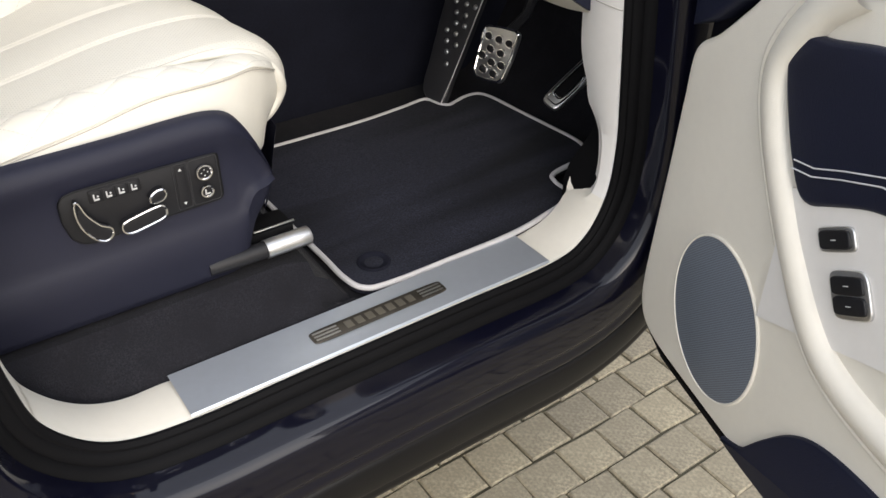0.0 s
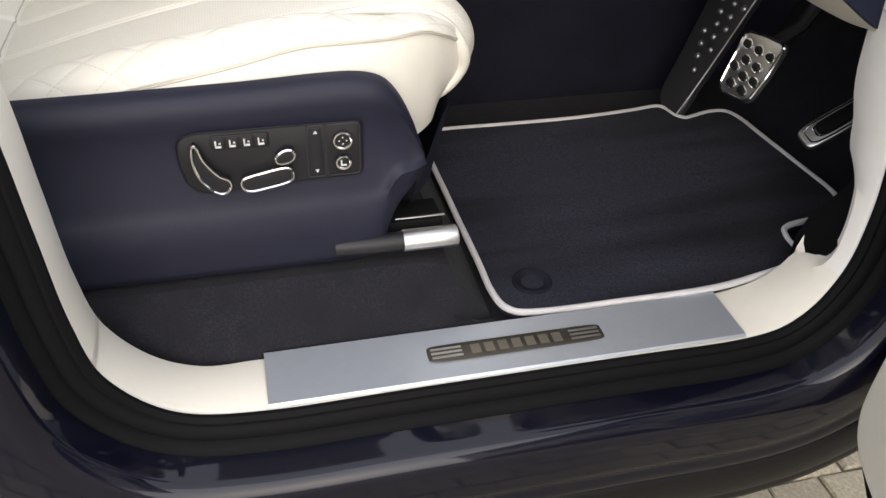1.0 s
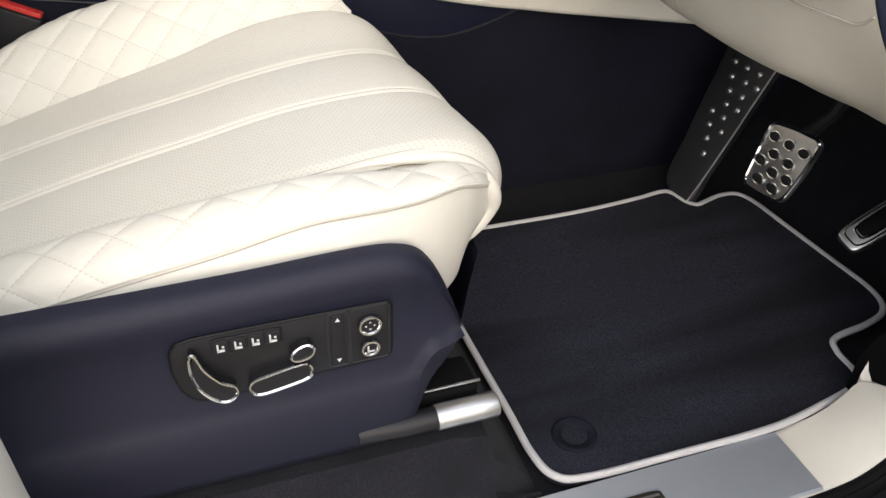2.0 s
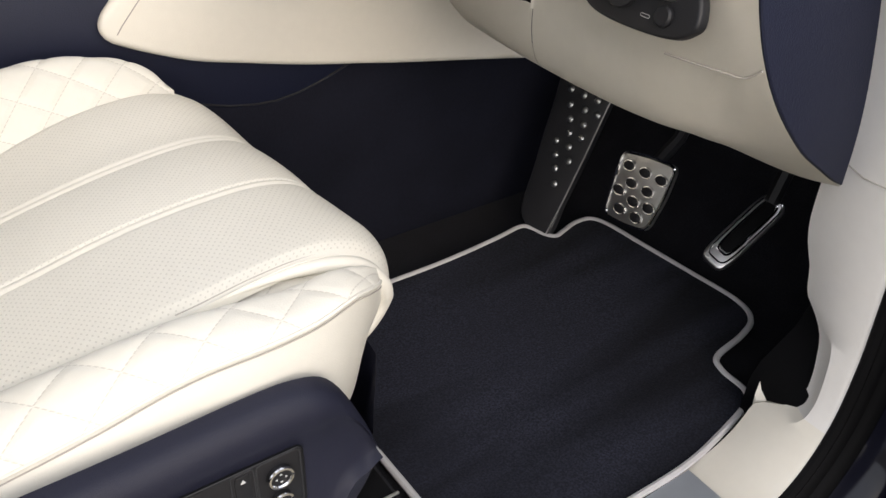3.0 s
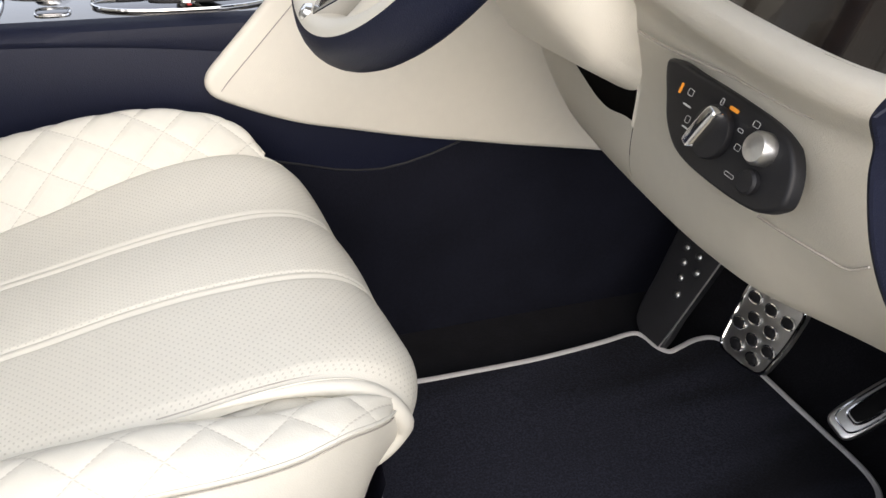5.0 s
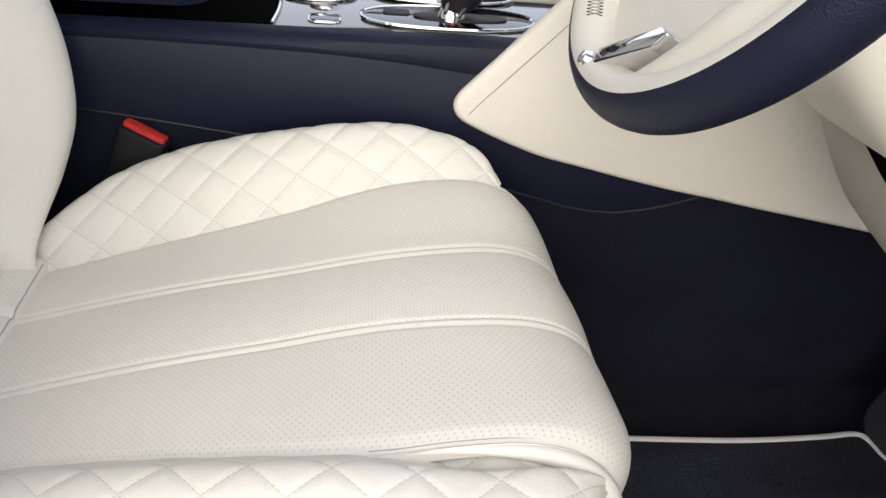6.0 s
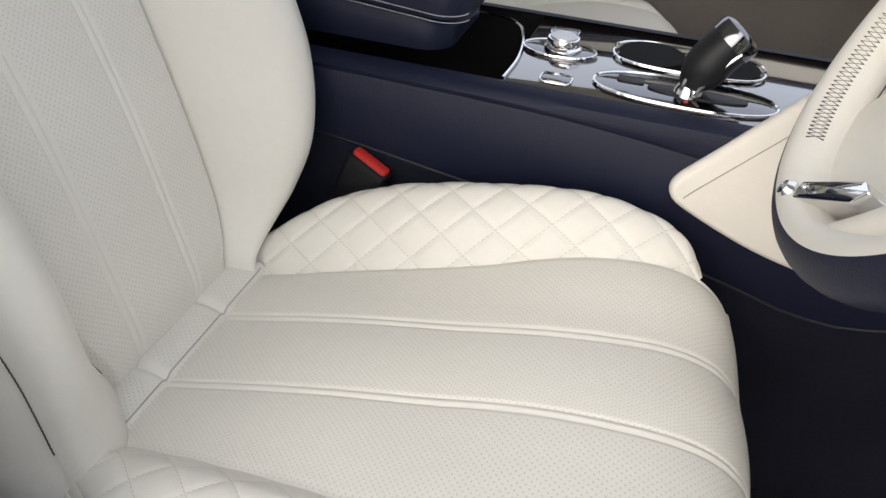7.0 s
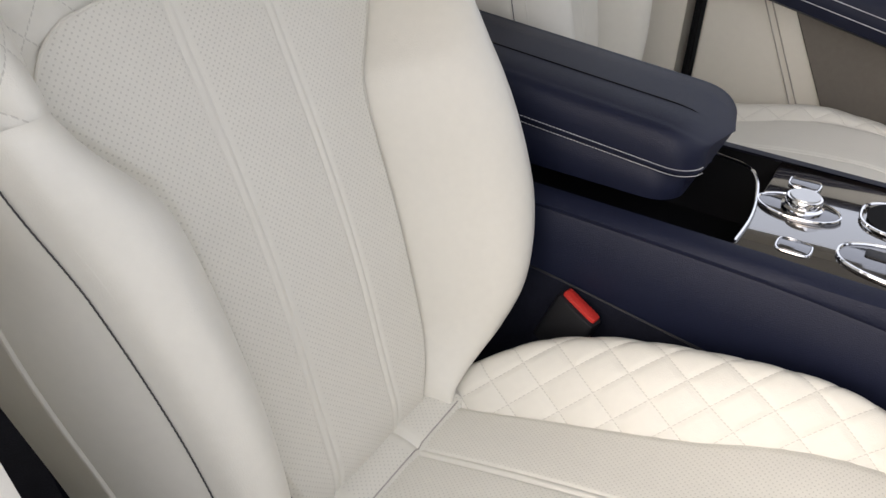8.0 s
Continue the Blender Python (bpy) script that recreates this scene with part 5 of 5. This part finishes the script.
# knee panel beside the console
A, Q, D = V((0.152, 0.628, 0.879)), V((0.35, 0.648, 1.084)), V((0.74, 0.585, 1.05))
knee_low = spline([A, (0.20, 0.628, 0.856), (0.25, 0.628, 0.837), (0.30, 0.628, 0.825), (0.35, 0.626, 0.814), (0.40, 0.622, 0.805), (0.45, 0.617, 0.798), (0.50, 0.610, 0.791), (0.58, 0.598, 0.782), (0.70, 0.580, 0.768)], 91)
C = knee_low[-1]
rows = []
for i in range(31):
    f = (i / 30) ** 1.7
    row = []
    for j in range(31):
        g = (j / 30) ** 1.4
        a, b = 1 - f / 0.075, 1 - g / 0.05
        e, k = f, g
        if a > 0 and b > 0:
            e, k = 0.075 * (1 - a * math.sqrt(1 - b * b / 2)), 0.05 * (1 - b * math.sqrt(1 - a * a / 2))
        along = min(89.999, k * 90)
        q = knee_low[int(along)].lerp(knee_low[int(along) + 1], along - int(along)).lerp(Q.lerp(D, k), e)
        q.y -= 0.010 * math.sin(math.pi * g) * math.sin(math.pi * min(1.0, 0.08 + f))
        row.append(q)
    rows.append(row)
knee_seam = [r[3] for r in rows[2:]]
# its rim rolls back to a soft edge
ring_at = [(i, 0) for i in range(30, -1, -1)] + [(0, j) for j in range(1, 31)]
face_out = (C - A).cross(Q - A).normalized()
face_out = face_out if face_out.y < 0 else -face_out
rim = []
for i, j in ring_at:
    q = rows[i][j]
    nn = face_out
    n_at = len(rim)
    (ia, ja), (ib, jb) = ring_at[max(0, n_at - 1)], ring_at[min(60, n_at + 1)]
    away = (rows[ib][jb] - rows[ia][ja]).cross(nn).normalized()
    if away.dot(q - rows[20][20]) < 0:
        away = -away
    rim.append([q + away * 0.008 * math.sin(a) - nn * 0.008 * (1 - math.cos(a)) for a in [k * math.pi / 12 for k in range(7)]] + [q + away * 0.006 - nn * 0.020])
bm = merged(sheet(rows), sheet(rim))
bmesh.ops.remove_doubles(bm, verts=bm.verts[:], dist=0.00002)
bmesh.ops.recalc_face_normals(bm, faces=bm.faces[:])
part("knee_panel", bm, cream_trim_lifted, dash, "cream leather knee panel", sharp=70)
part("knee_seam", tube([q + face_out * 0.0004 for q in knee_seam], 0.0006, 5), piping_mat, dash)
col = []
for x, z, ry, rz in ((0.34, 1.118, 0.050, 0.045), (0.365, 1.104, 0.072, 0.062), (0.42, 1.068, 0.096, 0.086), (0.462, 1.053, 0.110, 0.095), (0.48, 1.058, 0.110, 0.088), (0.52, 1.08, 0.10, 0.07)):
    col.append([V((x, 0.43 - 0.04 * (0.52 - x) / 0.18 + a, z + b - 0.12 * a * smooth(0.0, -0.07, b) * smooth(0.36, 0.44, x))) for a, b in oval(ry, rz, 48, lerp(3, 8, smooth(0.36, 0.45, x)))])
part("column_shroud", sheet(col, loop=True), cream_trim_lifted, dash, "cream steering column shroud")

# ---- steering wheel ----
wheel = thing("steering_wheel", 0.318, 0.388, 1.168, "two-tone navy and cream leather steering wheel", "steering wheel")
wl = radians(29.5)
wm = facing((0.318, 0.388, 1.168), (-math.cos(wl), 0, math.sin(wl)), (math.sin(wl), 0, math.cos(wl)))
RC, RT = 0.176, 0.0180


def rim_strip(a0, a1, scale=1.0):
    rows = []
    for k in range(121):
        t = k * math.tau / 120
        rows.append([wm @ V(((RC + scale * RT * math.cos(a)) * math.cos(t), (RC + scale * RT * math.cos(a)) * math.sin(t), scale * RT * 1.15 * math.sin(a))) for a in [lerp(a0, a1, j / 14) for j in range(15)]])
    return sheet(rows)


part("outer_rim", rim_strip(radians(-130), radians(78)), navy, wheel, "navy leather outer rim")
part("inner_rim", rim_strip(radians(78), radians(230)), cream, wheel, "cream leather inner rim")
stitch = []
for s in (0, 1):
    zig = []
    for k in range(35):
        t = radians(-157) + k * radians(47) / 34
        a = radians(126 if (k + s) % 2 else 158)
        zig.append(wm @ V(((RC + 1.03 * RT * math.cos(a)) * math.cos(t), (RC + 1.03 * RT * math.cos(a)) * math.sin(t), 1.18 * RT * math.sin(a))))
    stitch.append(tube(zig, 0.0005, 5))
part("cross_stitching", merged(*stitch), dark_thread, wheel, "dark cross stitching")
hub = []
for f, rx, ry, z in ((0, 0.078, 0.070, -0.03), (0.3, 0.080, 0.072, -0.01), (0.6, 0.074, 0.066, 0.006), (0.8, 0.058, 0.05, 0.014), (1.0, 0.02, 0.02, 0.018)):
    hub.append([wm @ V((rx * math.cos(a), ry * math.sin(a), z - 0.012)) for a in [k * math.tau / 36 for k in range(36)]])
part("hub", sheet(hub, loop=True), cream, wheel, "cream leather airbag cover")


def spoke(angle, half, name, sunk=0.0):
    rows = []
    for k in range(13):
        f = k / 12
        r = lerp(0.05, RC - 0.006, f)
        hw = lerp(half, half * 1.15, f)
        rows.append([wm @ pose(0, 0, 0, 0, 0, angle) @ V((min(r, math.sqrt(max(0.0, 0.171 ** 2 - (hw * c) ** 2))), hw * c, lerp(-0.010, 0.002, f) + 0.012 * s - sunk)) for c, s in ((-1, -0.6), (-1.0, 0.2), (-0.8, 0.8), (-0.3, 1.0), (0.3, 1.0), (0.8, 0.8), (1.0, 0.2), (1.0, -0.6))])
    part(name, sheet(rows, loop=True), cream, wheel)


spoke(20, 0.030, "spoke")
spoke(200, 0.030, "spoke")
spoke(-96, 0.088, "lower_spoke", 0.016)
low_edge = spline([(-0.012, -0.179, 0.012), (0.040, -0.163, 0.013), (0.082, -0.140, 0.013), (0.110, -0.108, 0.012), (0.126, -0.081, 0.011), (0.145, -0.040, 0.008)], 40)
high_edge = spline([(-0.01, -0.176, 0.01), (0.046, -0.161, 0.011), (0.0621, -0.1501, 0.014), (0.0887, -0.1163, 0.016), (0.1101, -0.0726, 0.016), (0.1299, -0.0449, 0.013)], 40)
band = [[wm @ q for q in (lo + V((0.004, -0.004, -0.006)), lo, lo.lerp(hi, 0.5) + V((0, 0, 0.001)), hi, hi + V((-0.0012, 0.0012, -0.0012)), hi + V((-0.0018, 0.0018, -0.034)))] for lo, hi in zip(low_edge, high_edge)]
part("spoke_cover", sheet(band), cream, wheel, "cream leather cover of the lower spoke", sharp=50)
blade = wm @ pose(0.038, -0.143, -0.002, 0, 0, -55)
part("chrome_inlay", prism(rounded([(-0.0065, -0.038), (0.0065, -0.038), (0.0075, 0.032), (0.0, 0.043), (-0.0075, 0.032)], 0.003), 0.021, blade, 0.002), chrome, wheel, "chrome spoke inlay")
part("inlay_knob", lathe([(0.0070, -0.003), (0.0074, 0.0), (0.005, 0.004), (0.0004, 0.005)], 16, wm @ pose(0.000, -0.171, 0.019)), chrome, wheel)

# ---- open driver's door ----
DT = radians(72)
du, dn = V((-math.cos(DT), -math.sin(DT), 0)), V((-math.sin(DT), math.cos(DT), 0))
dm = Matrix((du, V((0, 0, 1)), dn)).transposed().to_4x4()
dm.translation = (0.62, -0.10, 0.0)
CARD = [(0.009, 0.842), (0.004, 0.78), (0.001, 0.70), (-0.005, 0.58), (-0.008, 0.50), (-0.002, 0.462), (0.018, 0.436), (0.06, 0.424), (0.15, 0.420), (0.30, 0.418), (0.55, 0.42), (0.80, 0.44), (0.84, 0.60), (0.84, 0.90), (0.80, 0.985), (0.50, 0.985), (0.20, 0.975), (0.125, 0.950), (0.085, 0.912), (0.045, 0.872)]
door = part("door", prism([(0.02, 0.40), (-0.015, 0.44), (-0.022, 0.60), (-0.012, 0.98), (0.86, 1.0), (0.88, 0.45), (0.82, 0.395)], 0.10, dm @ pose(0, 0, -0.135), 0.008), paint, body, "open dark blue door with cream card")
part("card", prism([(p.x, p.y) for p in spline([(x, y, 0) for x, y in CARD], 140, closed=True)], 0.022, dm @ pose(0, 0, -0.022), 0.010, 4), cream_trim_lifted, door, "cream leather door card")
part("bottom_seal", tube([dm @ V(p) for p in ((-0.012, 0.452, -0.026), (0.010, 0.422, -0.022), (0.06, 0.408, -0.018), (0.3, 0.402, -0.016), (0.8, 0.41, -0.016))], 0.009, 8), rubber, door, "black rubber lower seal")
part("upper_pad", prism([(-0.005, 0.985), (0.004, 0.868), (0.045, 0.888), (0.085, 0.925), (0.125, 0.962), (0.30, 0.99), (0.84, 1.0), (0.84, 1.06), (0.0, 1.06)], 0.030, dm @ pose(0, 0, -0.024), 0.008, 3), navy, door, "navy leather upper door pad")
sc, sa, sb = V((0.158, 0.553, 0)), V((0.0818, 0.0235, 0)), V((-0.0297, 0.1031, 0))
spk = [sc + sa * math.cos(k * math.tau / 64) + sb * math.sin(k * math.tau / 64) for k in range(64)]
rows = [[dm @ (sc + (p - sc) * f + V((0, 0, 0.002 + 0.004 * (1 - f * f)))) for p in spk] for f in (1.0, 0.8, 0.6, 0.4, 0.2, 0.03)]
bm = sheet(rows, loop=True)
lay = bm.loops.layers.uv.active
inv = dm.inverted()
for f in bm.faces:
    for l in f.loops:
        q = inv @ l.vert.co
        l[lay].uv = (q.x, q.y)
part("speaker_grille", bm, grille, door, "blue-grey perforated speaker grille")
part("speaker_rim", ring([(p.x, p.y) for p in spk], 0.0022, dm @ pose(0, 0, 0.001), 8), cream_trim_lifted, door)
ridge_line = spline([(0.235, 0.985, 0.0), (0.198, 0.955, 0.0), (0.166, 0.911, 0.0), (0.155, 0.872, 0.0), (0.170, 0.823, 0.0), (0.205, 0.765, 0.0), (0.250, 0.705, 0.0), (0.294, 0.657, 0.0), (0.340, 0.628, 0.0), (0.42, 0.615, 0.0), (0.6, 0.61, 0.0)], 70)
rr = []
for i, p in enumerate(ridge_line):
    t = (ridge_line[min(69, i + 1)] - ridge_line[max(0, i - 1)]).normalized()
    rr.append([dm @ (p + V((-t.y, t.x, 0)) * o + V((0, 0, h))) for o, h in ((-0.026, -0.002), (-0.0235, 0.0022), (-0.021, 0.0032), (-0.0185, 0.0026), (-0.0172, 0.0012), (-0.0155, 0.0030), (-0.010, 0.0090), (-0.001, 0.0140), (0.009, 0.0160), (0.018, 0.0130), (0.0235, 0.0060), (0.025, -0.004))])
part("arm_bow", sheet(rr), cream_trim_lifted, door, "cream leather bow round the armrest")
pad = rounded([(0.165, 0.93), (0.178, 0.875), (0.210, 0.812), (0.243, 0.768), (0.285, 0.792), (0.33, 0.815), (0.45, 0.83), (0.70, 0.83), (0.70, 0.96), (0.28, 0.945), (0.205, 0.925)], 0.025)
part("arm_pad", prism(pad, 0.012, dm @ pose(0, 0, -0.002), 0.006, 4), navy, door, "navy leather armrest pad")
for o in (0.0, 0.009):
    part("stitching", tube([dm @ V((u, v + o, 0.0108)) for u, v in ((0.222, 0.801), (0.25, 0.806), (0.285, 0.822), (0.33, 0.84), (0.45, 0.852), (0.69, 0.852))], 0.0008, 5), white_thread, door)
part("pull_recess", sheet([[dm @ V((u, v + 0.4 * (u - 0.24), h)) for v, h in ((0.62, 0.003), (0.67, 0.004), (0.73, 0.006), (0.785, 0.0055))] for u in (0.225, 0.27, 0.33, 0.45)]), pale_trim_lifted, door)
for (u, v), w, h, keys in (((0.299, 0.7655), 0.0245, 0.0125, 1), ((0.335, 0.726), 0.0250, 0.0240, 2)):
    m = dm @ pose(u, v, 0.0045, 0, 0, 33)
    part("switch_frame", prism(oval(w, h, 36, 5), 0.004, m, 0.0015, 3), satin, door, "satin silver switch frame")
    for k in range(keys):
        kh = h * 0.80 / keys
        part("window_switch", prism(oval(w * 0.82, kh * 0.94, 28, 6), 0.0035, m @ pose(0, (k - (keys - 1) / 2) * 2 * kh, 0.0032), 0.0014, 3), black_plastic, door, "black window switch")
        mark = box(-0.0032, 0.0032, -0.0005, 0.0005, 0.0, 0.0004)
        mark.transform(m @ pose(0, (k - (keys - 1) / 2) * 2 * kh, 0.0067))
        part("switch_mark", mark, white_print, door)
part("door_pocket", prism([(p.x, p.y) for p in spline([(0.240, 0.416, 0), (0.262, 0.440, 0), (0.286, 0.478, 0), (0.319, 0.521, 0), (0.356, 0.546, 0), (0.41, 0.558, 0), (0.48, 0.56, 0), (0.7, 0.55, 0), (0.78, 0.44, 0), (0.5, 0.422, 0)], 60, closed=True)], 0.012, dm @ pose(0, 0, -0.006), 0.004), navy, door, "navy carpeted door pocket")

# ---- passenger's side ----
far = part("passenger_door", box(-0.288, 1.05, 1.44, 1.50, 0.48, 1.105, 0.01), cream_trim_lifted, body, "closed door with a cream leather card")
rest_rows = []
for x in [lerp(-0.285, 0.80, k / 30) for k in range(31)]:
    z = 0.982 - 0.205 * (x + 0.187) * (1 - smooth(0.15, 0.6, x) * 0.5)
    rest_rows.append([V((x, y, z + h)) for y, h in ((1.445, -0.004), (1.41, -0.002), (1.392, 0.006), (1.385, 0.022), (1.386, 0.040), (1.394, 0.060), (1.41, 0.072), (1.445, 0.078))])
part("armrest", sheet([r[::-1] for r in rest_rows]), navy, far, "navy leather door armrest")
for n in (3, 4):
    part("stitching", tube([r[n] + V((0, -0.0006, 0.004)) for r in rest_rows], 0.0007, 5), white_thread, far)
part("upper_roll", box(-0.55, 1.05, 1.42, 1.50, 1.105, 1.155, 0.02, 3), navy, far)
taupe = surface("taupe_lining", (0.15, 0.135, 0.115), 0.7, stain=0.12, stain_size=7, grain=0.3, grain_size=700)[0]
part("pocket", sheet([[V((lerp(-0.145, 0.045, f) + d, 1.4365 - 0.004 * (d > 0), lerp(0.98, 0.62, f))) for d in (0.0, 0.003, 0.1, 0.4, 0.85)] for f in (0, 0.25, 0.5, 0.75, 1.0)]), taupe, far, "taupe lower door lining")
for dy in (0.0, 0.012):
    part("seam", tube([(-0.192 + dy, 1.4385, 0.975), (-0.120 + dy, 1.4385, 0.83), (-0.015 + dy, 1.4385, 0.62)], 0.0012, 5), piping_mat, far)
part("door_gap_seal", tube([(-0.297, 1.437, 1.10), (-0.298, 1.436, 0.95), (-0.297, 1.436, 0.80), (-0.292, 1.436, 0.55)], 0.006, 8), rubber, far, "black rubber door seal")
tagged(part("wall_passenger", merged(box(-1.70, -0.32, 1.44, 1.50, 0.35, 1.13), box(-0.62, -0.52, 1.38, 1.44, 1.13, 1.60), box(-1.7, 0.0, 1.36, 1.42, 1.52, 1.61)), cream_trim_lifted, None), "cream far side wall of the cabin", "wall", kind="structure")

# ---- paving ----
ground = part("ground", box(-30, 30, -30, 30, -0.3, -0.0055), sand, None)
tagged(ground, "sandy bed of the block paving", "ground", kind="structure")


def sett(w, d, seed):
    r = random.Random(seed)
    bm = bmesh.new()
    b = [bm.verts.new((x * w / 2, y * d / 2, -0.03)) for x, y in ((-1, -1), (1, -1), (1, 1), (-1, 1))]
    c = [bm.verts.new((x * (w / 2 - 0.001) + r.uniform(-0.002, 0.002), y * (d / 2 - 0.001) + r.uniform(-0.002, 0.002), -0.0035)) for x, y in ((-1, -1), (1, -1), (1, 1), (-1, 1))]
    e = [bm.verts.new((x * (w / 2 - 0.004) + r.uniform(-0.0025, 0.0025), y * (d / 2 - 0.004) + r.uniform(-0.0025, 0.0025), r.uniform(-0.001, 0.0012))) for x, y in ((-1, -1), (1, -1), (1, 1), (-1, 1))]
    for lo, hi in ((b, c), (c, e)):
        for i in range(4):
            bm.faces.new((lo[i], lo[(i + 1) % 4], hi[(i + 1) % 4], hi[i]))
    bm.faces.new(e)
    return bm


sett_meshes = []
for k in range(6):
    me = bpy.data.meshes.new("paving_stone")
    b = sett(0.0978, 0.0864, k)
    b.to_mesh(me)
    b.free()
    me.materials.append(stone_mat)
    for poly in me.polygons:
        poly.use_smooth = False
    sett_meshes.append(me)
rnd = random.Random(5)
rest_stones = bmesh.new()
ROW, COL = 0.088, 0.0995
for j in range(-40, 32):
    for i in range(-36, 46):
        x, y = 0.59 + (i + 0.5 * (j % 2)) * COL + 0.001, 0.0905 + j * ROW
        m = pose(x + 0.05 + rnd.uniform(-0.002, 0.002), y + rnd.uniform(-0.002, 0.002), rnd.uniform(-0.0015, 0.001), rnd.uniform(-0.5, 0.5), rnd.uniform(-0.5, 0.5), rnd.uniform(-1.5, 1.5))
        k = rnd.randrange(6)
        if 0.2 < x < 1.5 and -0.95 < y < 0.36 and not (x > 1.1 and y < -0.6):
            ob = new("paving_stone", sett_meshes[k])
            ob.matrix_basis = m
            ob.parent = ground
        else:
            me = sett_meshes[k].copy()
            me.transform(m)
            rest_stones.from_mesh(me)
            bpy.data.meshes.remove(me)
more = part("paving_stones", rest_stones, stone_mat, ground, flat=True)
more["kind"] = "stuff"
